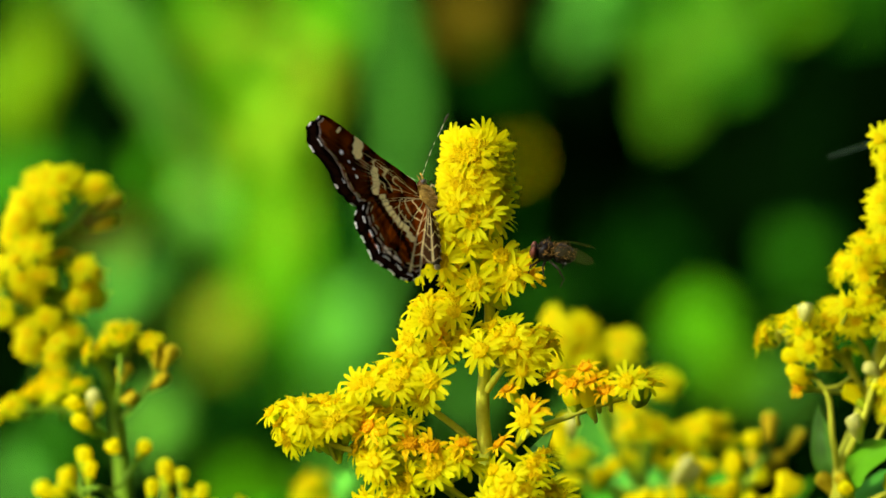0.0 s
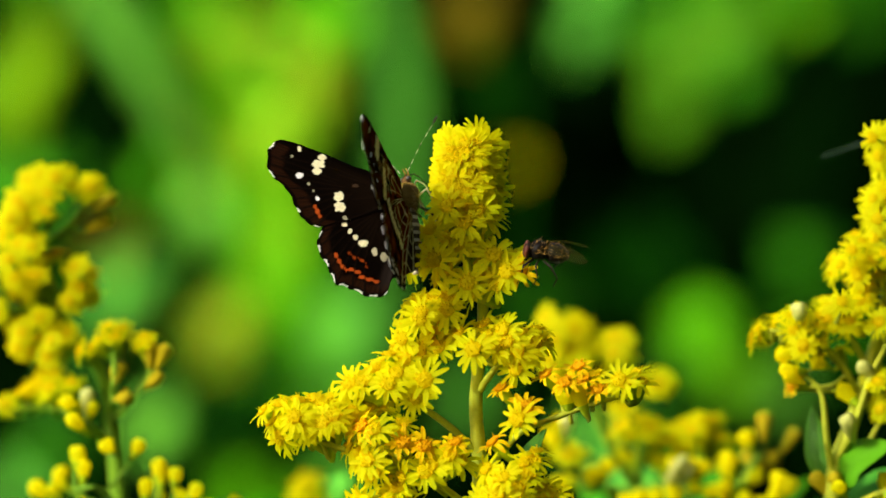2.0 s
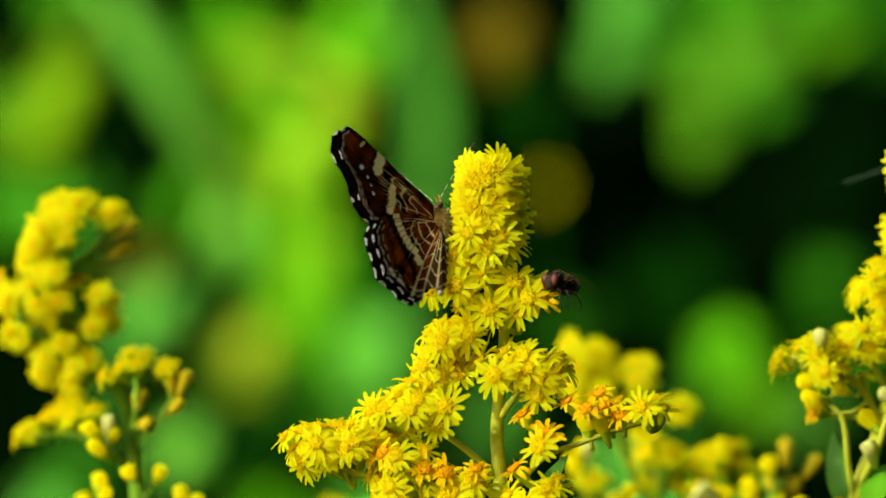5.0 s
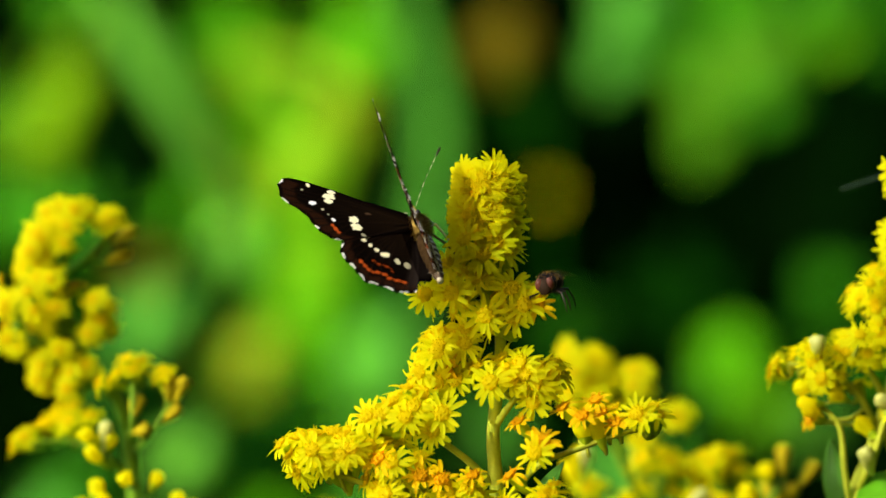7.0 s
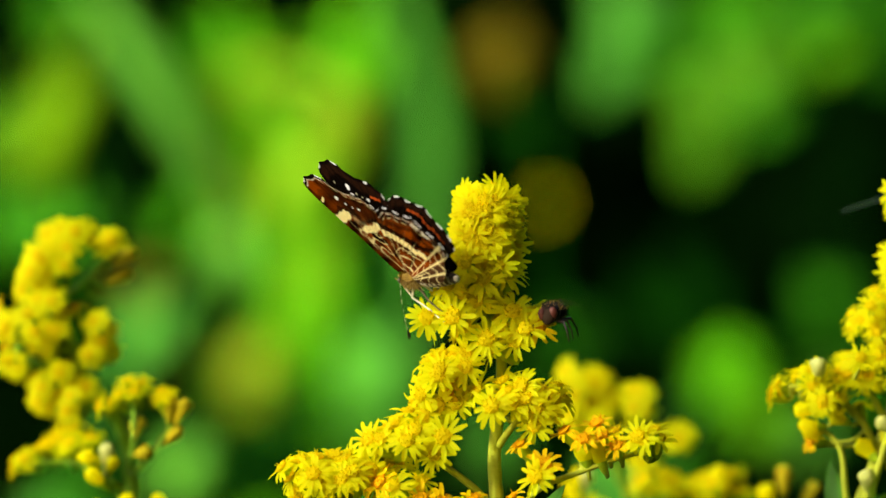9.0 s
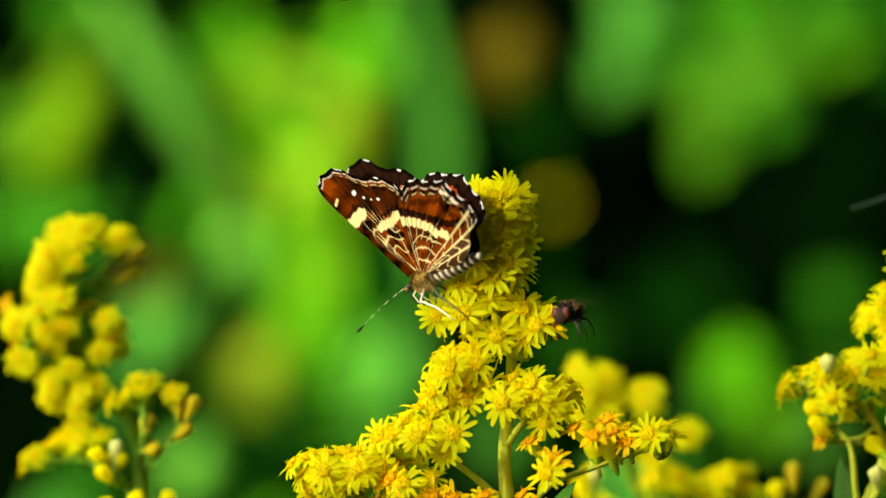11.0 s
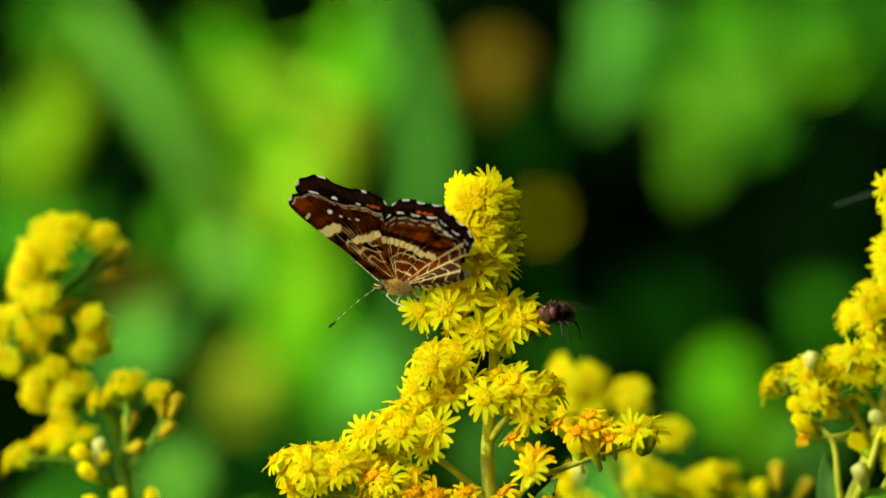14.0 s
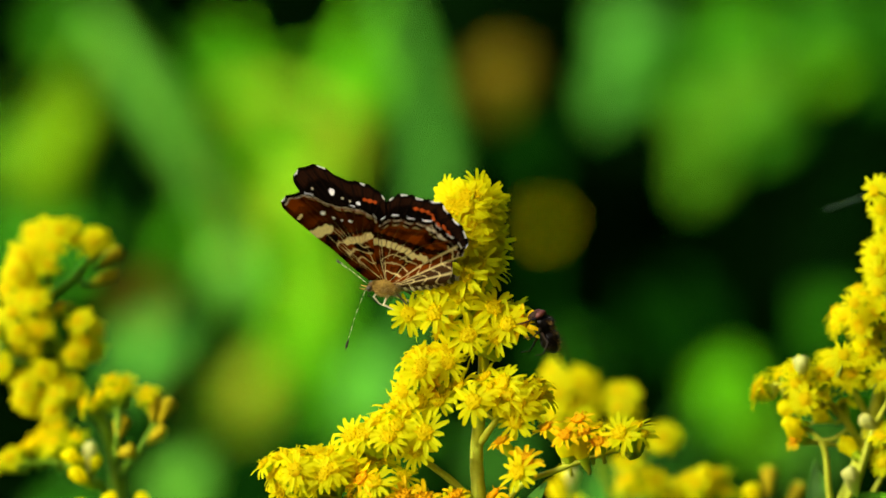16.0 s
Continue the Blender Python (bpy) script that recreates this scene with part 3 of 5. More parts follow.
main.branch([(838, 1000, 0), (900, 940, -0.003), (960, 880, -0.004)],
            heads=[(950, 848, -0.004), (965, 862, -0.005), (945, 875, -0.004), (985, 880, -0.003), (920, 900, -0.004), (1000, 900, -0.003), (870, 910, -0.005)])
main.leaf([(880, 850, 0.002), (915, 800, 0.001), (955, 742, 0.0)], 0.0028)
main.leaf([(838, 1100, 0), (760, 1000, -0.01), (640, 950, -0.02)], 0.008)
main.leaf([(845, 1050, 0), (930, 980, 0.01), (1060, 960, 0.02)], 0.008)


def mass(g, spots, n, spread, depth=0.004, seed=0):
    """Places in knots round the given spots of the plan."""
    h = random.Random(seed)
    return [(u + h.gauss(0, spread), v + h.gauss(0, spread), -abs(h.gauss(0, depth))) for u, v in spots for _ in range(n)]


# ---- the goldenrod beside it, just opening ----
left = Goldenrod(0.048, [(215, 1500, 0), (205, 1000, 0), (195, 840, 0), (185, 720, 0), (165, 640, 0), (110, 560, 0), (75, 480, 0.001), (50, 400, 0), (40, 330, 0)],
                 "goldenrod with curved side sprays and green buds", 0.0011, 0.72, FRESH_STEM)
left.branch([(50, 420, 0), (15, 350, 0), (45, 300, 0), (100, 292, 0)], heads=mass(left, [(106, 302), (84, 296), (60, 294), (38, 306), (46, 324), (66, 318), (18, 340), (38, 350), (58, 356), (10, 372), (28, 384), (-4, 402)], 3, 5, seed=1) + [(74, 362, 0)], lift=0.2)
left.branch([(60, 420, 0.002), (110, 380, 0.002), (140, 340, 0.002)], heads=[(142, 312, -0.003), (158, 318, -0.003), (150, 306, -0.003), (138, 322, -0.003), (148, 318, -0.004)], dry=[(175, 342, 0.002), (164, 380, 0.002)])
left.branch([(80, 500, 0), (35, 460, -0.002), (-30, 455, -0.002)], heads=mass(left, [(-40, 462), (-20, 456), (5, 440), (32, 418), (50, 420), (54, 444), (56, 468), (38, 458), (10, 468), (-34, 474), (40, 482), (14, 494), (34, 500), (-16, 528), (-22, 538)], 4, 6, seed=2) + [(-54, 470, 0)])
left.branch([(100, 545, 0), (115, 520, 0), (130, 490, 0)], heads=mass(left, [(124, 456), (140, 464), (128, 494), (112, 512), (140, 505)], 3, 5, seed=21), old=[(150, 472, 0), (146, 512, 0), (85, 435, 0), (-55, 432, 0), (-34, 505, 0)])
left.branch([(165, 640, 0), (110, 600, -0.002), (60, 580, -0.003), (15, 560, -0.003)], heads=mass(left, [(18, 554), (28, 580), (22, 600), (62, 550), (58, 584), (88, 578), (106, 576), (80, 604), (72, 620), (42, 604)], 3, 5, seed=3))
left.branch([(185, 720, 0), (190, 660, -0.012), (190, 610, -0.012)], heads=[(185, 570, 0), (205, 565, -0.012), (190, 582, -0.013), (150, 600, -0.012), (165, 585, -0.012), (130, 605, -0.012), (200, 580, 0), (178, 560, -0.012)], dry=[(195, 645, -0.012), (205, 690, -0.012)])
left.branch([(188, 730, 0), (225, 690, -0.012), (255, 640, -0.012)], heads=[(240, 580, -0.012), (248, 590, -0.012), (236, 598, -0.012)], dry=[(255, 612, -0.012), (275, 615, -0.012), (258, 660, -0.012)])
left.branch([(192, 790, 0), (150, 740, -0.014), (90, 710, -0.003), (10, 710, -0.003)], heads=mass(left, [(18, 680), (60, 665), (105, 665), (0, 700), (75, 652), (35, 675), (-14, 706), (85, 682), (118, 690)], 3, 8, seed=4), pale=[(142, 698, -0.014, 1.1)], buds=[(125, 735, -0.015), (175, 775, -0.015), (108, 700, -0.015), (150, 710, -0.014)])
left.branch([(196, 880, 0), (160, 850, -0.014), (120, 850, -0.014)], buds=[(230, 778, -0.012), (125, 795, -0.012), (135, 820, -0.014), (98, 828, 0), (100, 840, 0), (62, 856, 0), (85, 855, 0), (108, 882, -0.012), (140, 880, -0.012)])
left.branch([(200, 930, 0), (240, 880, -0.013), (300, 880, -0.014)], buds=[(268, 820, -0.012), (272, 832, -0.012), (298, 830, -0.012), (245, 852, -0.012), (270, 868, -0.012), (330, 860, -0.012), (305, 868, -0.012), (350, 885, -0.012), (400, 880, -0.002)])
left.leaf([(205, 980, 0), (300, 930, 0.01), (420, 860, 0.02)], 0.006, LEAVES["mid"])
left.leaf([(205, 960, 0), (130, 930, 0.01), (20, 900, 0.02)], 0.006, LEAVES["blue"])

# Silk thread: a mostly transparent strip stands in for its glint.
SILK = material("glassy_silk", (0.25, 0.42, 0.26), 0.5, 0.4, 900, 0.1, 0.4, gloss=0.15)
n = SILK.node_tree.nodes
see, mixed = n.new("ShaderNodeBsdfTransparent"), n.new("ShaderNodeMixShader")
mixed.inputs[0].default_value = 0.95
old_surface = n["Material Output"].inputs["Surface"].links[0].from_socket
for a, b in ((old_surface, mixed.inputs[1]), (see.outputs[0], mixed.inputs[2]), (mixed.outputs[0], n["Material Output"].inputs["Surface"])):
    SILK.node_tree.links.new(a, b)

# ---- the goldenrod on the other side ----
right = Goldenrod(0.024, [(1470, 1500, 0), (1465, 1000, 0), (1462, 840, 0), (1500, 720, 0), (1530, 620, 0), (1555, 520, 0), (1560, 400, 0), (1562, 260, 0)],
                  "goldenrod with pale green stalks and yellow sprays", 0.0011, 0.74)
right.branch([(1560, 320, 0), (1560, 270, 0), (1562, 230, 0)], heads=mass(right, [(1555, 230), (1550, 260), (1570, 245), (1580, 215), (1575, 270), (1590, 240)], 4, 10, seed=5), lift=0.2)
right.branch([(1558, 430, 0), (1548, 380, 0), (1540, 350, 0)], heads=mass(right, [(1545, 330), (1540, 365), (1560, 350), (1550, 390), (1575, 370), (1535, 345)], 4, 9, seed=6), lift=0.2)
right.branch([(1550, 540, 0), (1520, 500, -0.001), (1480, 470, -0.002)], heads=mass(right, [(1465, 450), (1490, 445), (1515, 440), (1470, 475), (1500, 465), (1540, 455), (1520, 425)], 4, 10, seed=7))
right.branch([(1525, 640, 0), (1490, 580, -0.002), (1440, 550, -0.002)], heads=mass(right, [(1450, 530), (1475, 520), (1500, 525), (1510, 505), (1490, 550), (1465, 515)], 4, 8, seed=8))
right.branch([(1510, 690, 0), (1470, 620, -0.002), (1410, 580, -0.003), (1350, 570, -0.003)], heads=mass(right, [(1395, 540), (1370, 555), (1410, 570), (1395, 590), (1430, 590), (1440, 560), (1415, 605), (1450, 600)], 3, 8, seed=9)
             + [(1320, 580, -0.002), (1330, 565, -0.002), (1335, 580, -0.002), (1318, 590, -0.002)], pale=[(1402, 542, -0.006, 1.2)], buds=[(1385, 610, -0.003), (1390, 640, -0.003), (1440, 628, -0.003), (1395, 655, -0.003)], old=[(1390, 668, -0.002)])
right.branch([(1462, 830, 0), (1450, 760, -0.002), (1440, 680, -0.002), (1400, 640, -0.002)], radius=0.0005)
right.branch([(1470, 800, 0), (1500, 740, -0.004), (1525, 660, -0.004), (1560, 590, -0.003)], heads=mass(right, [(1545, 555), (1560, 540), (1570, 570)], 4, 8, seed=10), pale=[(1492, 742, -0.005), (1522, 640, -0.004)], buds=[(1490, 685, -0.003)], radius=0.0006)
right.branch([(1480, 860, 0), (1530, 760, 0), (1560, 700, 0)], heads=mass(right, [(1540, 655), (1550, 690), (1545, 705)], 3, 6, seed=11), buds=[(1530, 665, 0), (1548, 680, 0)])
right.branch([(1464, 930, 0), (1500, 880, -0.002), (1560, 850, -0.003)], buds=[(1475, 850, -0.003), (1555, 845, -0.002), (1540, 870, -0.002), (1565, 835, -0.002)], dry=[(1470, 838, -0.002), (1440, 840, 0)])
bm = bmesh.new()
tube(bm, smooth_line([spot(u, v, 0.024) for u, v in ((1575, 222), (1520, 236), (1442, 262))], 8), [0.0005, 0.0004], 6)
bm.transform(right.off)
part("dry_bristle", bm, SILK, right.ob, "thin glassy silk thread, see-through to pass for a faint glint")
right.leaf([(1468, 860, 0), (1500, 800, -0.003), (1570, 770, -0.006)], 0.0055, LEAVES["olive"])
right.leaf([(1462, 850, 0.001), (1435, 790, 0.002), (1425, 700, 0.004)], 0.0035, LEAF)
right.leaf([(1530, 640, 0.002), (1500, 620, 0.003), (1470, 600, 0.004)], 0.005, LEAVES["mid"])
right.leaf([(1470, 900, 0), (1540, 845, 0.004), (1600, 815, 0.006)], 0.005, LEAVES["pale_shade"])

# ---- a shorter goldenrod behind, in bud ----
rear = Goldenrod(0.066, [(1190, 1500, 0), (1180, 1100, 0), (1170, 960, 0), (1120, 860, 0), (1060, 760, 0), (1010, 640, 0), (985, 590, 0)],
                 "goldenrod with rounded yellow sprays behind the main one", 0.0010, 0.78, FRESH_STEM)
rear.branch([(1010, 640, 0), (985, 590, 0), (980, 560, 0)], heads=mass(rear, [(965, 560), (990, 555), (1005, 575), (970, 590), (995, 600), (950, 570), (1000, 630), (970, 620)], 5, 9, seed=12), lift=0.2)
rear.branch([(1050, 740, 0), (1060, 660, 0), (1075, 620, 0)], heads=mass(rear, [(1085, 580), (1085, 605), (1030, 605)], 4, 7, seed=13) + [(1060, 640, 0)], lift=0.3)
rear.branch([(1080, 790, 0), (1110, 720, 0), (1145, 680, 0)], heads=mass(rear, [(1140, 660), (1155, 665)], 3, 6, seed=14), buds=[(1085, 715, 0), (1100, 730, 0)])
rear.branch([(1120, 860, 0), (1120, 800, -0.004), (1130, 750, -0.006)], heads=mass(rear, [(1085, 715), (1125, 735), (1110, 755), (1145, 750), (1080, 740)], 3, 8, seed=15), buds=[(1150, 770, 0), (1090, 795, 0), (1120, 790, 0), (1130, 775, 0), (1105, 800, 0)])
rear.branch([(1090, 880, 0), (1030, 830, -0.004), (980, 800, -0.004)], heads=mass(rear, [(985, 785), (1010, 790)], 3, 7, seed=16), pale=[(992, 738, -0.012), (1185, 818, -0.012, 1.1), (1202, 822, -0.012, 1.1)], buds=[(960, 760, -0.004), (970, 775, -0.004), (985, 840, -0.004), (1060, 815, -0.004), (1000, 840, 0), (980, 735, -0.006), (1035, 830, -0.004)])
rear.branch([(1180, 1000, 0), (1210, 870, -0.004), (1230, 790, -0.006)], heads=mass(rear, [(1200, 735), (1250, 728), (1225, 765), (1265, 760)], 2, 6, seed=17), buds=mass(rear, [(1180, 765), (1200, 790), (1235, 780), (1255, 795), (1215, 815), (1240, 815), (1190, 815), (1160, 810), (1230, 740), (1200, 750)], 2, 7, seed=18))
rear.branch([(1190, 1040, 0), (1240, 920, -0.006), (1290, 850, -0.01), (1330, 790, -0.01)], buds=[(1280, 805, -0.01), (1278, 820, -0.01), (1310, 765, -0.01), (1318, 830, -0.01), (1270, 860, -0.01), (1245, 858, -0.01), (1220, 850, -0.01), (1275, 850, -0.01), (1300, 870, -0.01)], dry=[(1340, 740, -0.008), (1350, 800, -0.008), (1312, 800, -0.008), (1385, 765, -0.006)])
rear.branch([(1190, 1060, 0), (1290, 940, -0.01), (1350, 870, -0.014)], buds=[(1365, 840, -0.014), (1358, 862, -0.014), (1380, 850, -0.014), (1340, 880, -0.014)])
rear.branch([(1180, 1000, 0), (1160, 900, -0.01)], buds=[(1175, 858, -0.01), (1180, 870, -0.01), (1150, 870, -0.01), (1100, 880, -0.01), (1120, 870, -0.01)])
rear.leaf([(1180, 1050, 0), (1300, 930, 0.0), (1420, 830, 0.01)], 0.006, LEAVES["bright"])
rear.leaf([(1170, 980, 0), (1100, 900, 0.0), (1010, 850, 0.01)], 0.006, LEAVES["mid"])
rear.leaf([(1175, 1000, 0), (1130, 880, 0.03), (1060, 770, 0.05)], 0.007, LEAVES["pale_shade"])
rear.leaf([(1180, 980, 0), (1230, 880, 0.03), (1290, 780, 0.05)], 0.007, LEAVES["mid"])
rear.leaf([(1185, 1060, 0), (1320, 960, 0.03), (1440, 880, 0.05)], 0.008, LEAVES["mid"])

# ---- a bud sprig low behind ----
sprig = Goldenrod(0.10, [(560, 1500, 0), (550, 1000, 0), (540, 900, 0)], "low goldenrod sprig with a few round buds", 0.0008, 1.0, FRESH_STEM)
sprig.branch([(545, 940, 0), (535, 880, 0), (532, 850, 0)], heads=[(528, 838, 0), (536, 840, 0), (530, 845, 0)], buds=[(520, 880, 0), (540, 878, 0)])
sprig.leaf([(545, 930, 0), (560, 870, 0), (610, 820, 0)], 0.004, LEAVES["blue"])
sprig.leaf([(548, 960, 0), (500, 900, 0), (440, 860, 0)], 0.005, LEAVES["mid"])

# ---- the butterfly ----
MM = 0.075e-3


def painted(name, clear, glow, rough=0.75):
    """Wing scales: the colour of each scale is stored on the mesh; fine grain on top.
    clear: share of light let through; glow: how brightly it comes through."""
    m = bpy.data.materials.new(name)
    m.use_nodes = True
    n, link = m.node_tree.nodes, m.node_tree.links.new
    p = n["Principled BSDF"]
    col = n.new("ShaderNodeAttribute")
    col.attribute_name = "scales"
    where = n.new("ShaderNodeTexCoord")
    grain = n.new("ShaderNodeTexNoise")
    grain.inputs["Scale"].default_value = 9000
    link(where.outputs["Object"], grain.inputs["Vector"])
    span = n.new("ShaderNodeMapRange")
    span.inputs["To Min"].default_value, span.inputs["To Max"].default_value = 0.55, 1.4
    link(grain.outputs["Fac"], span.inputs["Value"])
    mul = n.new("ShaderNodeVectorMath")
    mul.operation = "SCALE"
    link(col.outputs["Color"], mul.inputs[0])
    link(span.outputs[0], mul.inputs["Scale"])
    link(mul.outputs[0], p.inputs["Base Color"])
    p.inputs["Roughness"].default_value = rough
    p.inputs["Specular IOR Level"].default_value = 0.0
    b = n.new("ShaderNodeBump")
    b.inputs["Strength"].default_value, b.inputs["Distance"].default_value = 0.3, 0.00002
    link(grain.outputs["Fac"], b.inputs["Height"])
    link(b.outputs[0], p.inputs["Normal"])
    t = n.new("ShaderNodeBsdfTranslucent")
    stain = n.new("ShaderNodeVectorMath")
    stain.operation = "SCALE"
    stain.inputs["Scale"].default_value = glow
    link(mul.outputs[0], stain.inputs[0])
    link(stain.outputs[0], t.inputs["Color"])
    s = n.new("ShaderNodeMixShader")
    s.inputs[0].default_value = clear
    link(p.outputs[0], s.inputs[1])
    link(t.outputs[0], s.inputs[2])
    link(s.outputs[0], n["Material Output"].inputs["Surface"])
    return m


WING = painted("wing_scales_above", 0.02, 1.0)
WING_BELOW = painted("wing_scales_below", 0.05, 1.5)
FUR = material("brown_fur", (0.50, 0.34, 0.07), 0.9, 0.5, 6000, 0.6, gloss=0.02, tint=(0.05, 0.024, 0.008))
FACE_FUR = material("face_fur", (0.16, 0.09, 0.03), 0.9, 0.5, 6000, 0.6, gloss=0.02, tint=(0.015, 0.008, 0.004))
DARK_FUR = material("dark_fur", (0.045, 0.026, 0.010), 0.9, 0.5, 6000, 0.6, gloss=0.02)
PALE_FUR = material("pale_fur", (0.80, 0.60, 0.20), 0.9, 0.4, 6000, 0.6, gloss=0.1)
GREY_FUR = material("grey_fur", (0.15, 0.11, 0.08), 0.9, 0.5, 6000, 0.6, gloss=0.02)
RINGS = material("pale_rings", (0.72, 0.64, 0.46), 0.8, 0.3, 5000, 0.4, gloss=0.2)
CHITIN = material("dark_chitin", (0.02, 0.012, 0.008), 0.4, 0.4, 6000, 0.3, gloss=0.15)
PALE_LEG = material("pale_leg", (0.78, 0.70, 0.52), 0.6, 0.2, 6000, 0.2, gloss=0.3)
DUSKY_LEG = material("dusky_leg", (0.10, 0.07, 0.035), 0.6, 0.3, 6000, 0.2, gloss=0.2)
EYE = material("butterfly_eye", (0.03, 0.02, 0.012), 0.3, 0.3, 8000, 0.2)

CREAM, BLACK, BROWN, RUST, WHITE = (np.array(c) for c in ((0.80, 0.68, 0.29), (0.0025, 0.0015, 0.001), (0.004, 0.002, 0.001), (0.20, 0.036, 0.0005), (0.90, 0.88, 0.84)))
FLAME = np.array((0.42, 0.07, 0.010))

# outlines in steps of 0.075 mm: forward, outward
FORE = [(28, 0), (40, 26), (52, 56), (63, 84), (78, 113), (91, 142), (103, 169), (111, 192), (113, 206), (108, 218), (98, 226), (82, 231), (63, 231), (48, 224),
        (37, 213), (25, 202), (10, 194), (-8, 188), (-22, 182), (-33, 174), (-42, 163), (-47, 150), (-46, 138), (-40, 100), (-30, 60), (-20, 20), (-10, 0)]
HIND = [(4, 0), (-6, 50), (-20, 95), (-34, 125), (-48, 142), (-65, 151), (-82, 154), (-98, 149), (-116, 140), (-134, 133), (-150, 127),
        (-155, 112), (-163, 94), (-173, 78), (-177, 60), (-175, 42), (-168, 34), (-146, 24), (-136, 0), (-112, -15), (-70, -17), (-20, -12)]


def near_line(x, y, line):
    """Distance of each point from a broken line."""
    best = np.full(x.shape, 1e9)
    for (ax, ay), (bx, by) in zip(line, line[1:]):
        dx, dy = bx - ax, by - ay
        t = np.clip(((x - ax) * dx + (y - ay) * dy) / (dx * dx + dy * dy + 1e-9), 0, 1)
        best = np.minimum(best, np.hypot(x - ax - t * dx, y - ay - t * dy))
    return best


def hashed(k):
    return np.modf(np.abs(np.sin(k * 12.9898 + 4.1) * 43758.5453))[0]


def wing(name, parent, outline, centre, left, fore):
    """One wing, two-sided. Its scales are coloured by rules in the wing's own directions."""
    n_s, n_r = 270, 170
    p = np.array([(q.x, q.y) for q in smooth_line([(a, b, 0) for a, b in outline], n_s)])
    c = np.array(centre, float)
    d = p - c
    ang = np.degrees(np.arctan2(d[:, 0], d[:, 1]))
    # scalloped outer margin
    f = np.arange(n_s + 1) / n_s
    lo, hi = (0.33, 0.83) if fore else (0.19, 0.77)
    edge = (f > lo) & (f < hi)
    beats = 8
    wave = np.abs(np.sin(np.pi * beats * (f - lo) / (hi - lo)))
    d *= (1 + np.where(edge, (0.014 if fore else 0.02) * (0.5 - wave), 0))[:, None]
    r = np.linspace(0.02, 1, n_r + 1) ** 0.9
    X = c[0] + d[:, 0, None] * r[None]
    Y = c[1] + d[:, 1, None] * r[None]
    R = np.broadcast_to(r[None], X.shape)
    A = np.broadcast_to(ang[:, None], X.shape)
    dist = np.hypot(X - c[0], Y - c[1])
    # veins
    at = lambda deg, rr: tuple(c + rr * np.array([np.interp(-deg, -ang, d[:, 0]), np.interp(-deg, -ang, d[:, 1])]))
    if fore:
        fan, cell, roots = (20.5, 17, 12.5, 7, 1.5, -4.5, -11, -16), 0.47, (24, 2)
        extra = [[at(-24, 0.02), at(-22, 0.5), at(-19.5, 0.98)], [at(30, 0.05), at(26, 0.5), at(21.5, 0.9)]]
    else:
        fan, cell, roots = (-19, -25.5, -32.5, -39.5, -47, -55, -63), 0.36, (-16, -52)
        extra = [[at(-30, 0.02), at(-72, 0.5), at(-70, 0.98)], [at(-80, 0.1), at(-79, 0.6), at(-75, 0.98)], [at(-5, 0.1), at(-10, 0.5), at(-15, 0.95)]]
    lines = [[tuple(c), at(roots[0], cell * 0.5), at(roots[0] * 0.75 + fan[1] * 0.25, cell)], [tuple(c), at(roots[1], cell * 0.5), at(roots[1] * 0.8 + fan[-2] * 0.2, cell)], *extra]
    for k, a in enumerate(fan):
        inner = roots[0] * 0.75 + (roots[1] - roots[0]) * (0.05 + 0.75 * k / (len(fan) - 1))
        lines.append([at(inner, cell * (1.0 + 0.06 * math.sin(k * 2.1))), at(0.5 * (inner + a), 0.68), at(a, 0.99)])
    V, pale_veins = np.full(X.shape, 1e9), np.full(X.shape, 1e9)
    for k, q in enumerate(lines):
        gap = near_line(X, Y, q)
        V = np.minimum(V, gap)
        if fore or k in (0, 1, 4) or k % 2:
            pale_veins = np.minimum(pale_veins, gap)
    cellno = np.zeros(X.shape)
    for a in fan:
        cellno += A < a
    h1, h2, h3 = hashed(cellno + (3 if fore else 11)), hashed(cellno * 1.7 + 5), hashed(cellno * 2.3 + 9)
    wob = 0.012 * np.sin(X * 0.21 + 1) + 0.012 * np.sin(Y * 0.17 + X * 0.08)
    RR = R + wob
    inward = (1 - R) * np.hypot(d[:, 0], d[:, 1])[:, None]
    rim = np.broadcast_to(edge[:, None], X.shape) * 1.0

    def lay(base, mask, colour, amount=1.0):
        m = (np.clip(mask, 0, 1) * amount)[..., None]
        return base * (1 - m) + colour * m

    soft = lambda v, w: np.clip(0.5 + v / w, 0, 1)
    band = lambda lo_, hi_, w=0.012: soft(RR - lo_, w) * soft(hi_ - RR, w)
    cross = lambda lo_, hi_, w=3.0: soft(A - lo_, w) * soft(hi_ - A, w)
    thick = lambda line, w, e=2.5: soft(w - near_line(X, Y, line) - 1.2 * np.sin(X * 0.45 + Y * 0.3), e)

    # a band broken by the veins, each cell's piece a little out of line
    broken = lambda line, w: soft(w - near_line(X + 9 * (h1 - 0.5), Y + 5 * (h2 - 0.5), line) - 1.2 * np.sin(X * 0.45 + Y * 0.3), 2.5) * soft(V - 0.7, 1.2)

    def blot(base, a, b, wide, tall, colour, amount=1.0):
        q = np.abs((X - a) / wide) ** 2.5 + np.abs((Y - b) / tall) ** 2.5 + 0.4 * np.sin(X * 0.55) * np.sin(Y * 0.47)
        return lay(base, soft(1 - q, 0.4), colour, amount)

    margin = lambda lo_, hi_, w=1.6: soft(inward + 40 * wob - lo_, w) * soft(hi_ - inward - 40 * wob, w) * rim
    gap = soft(V - 2.0 - 2.5 * h3, 1.5)
    # underside
    under = np.ones(X.shape + (3,)) * RUST * (0.22 + 0.9 * h1 ** 1.5 + 0.3 * np.sin(X * 0.09 + Y * 0.05) * np.sin(Y * 0.11 - X * 0.04))[..., None]
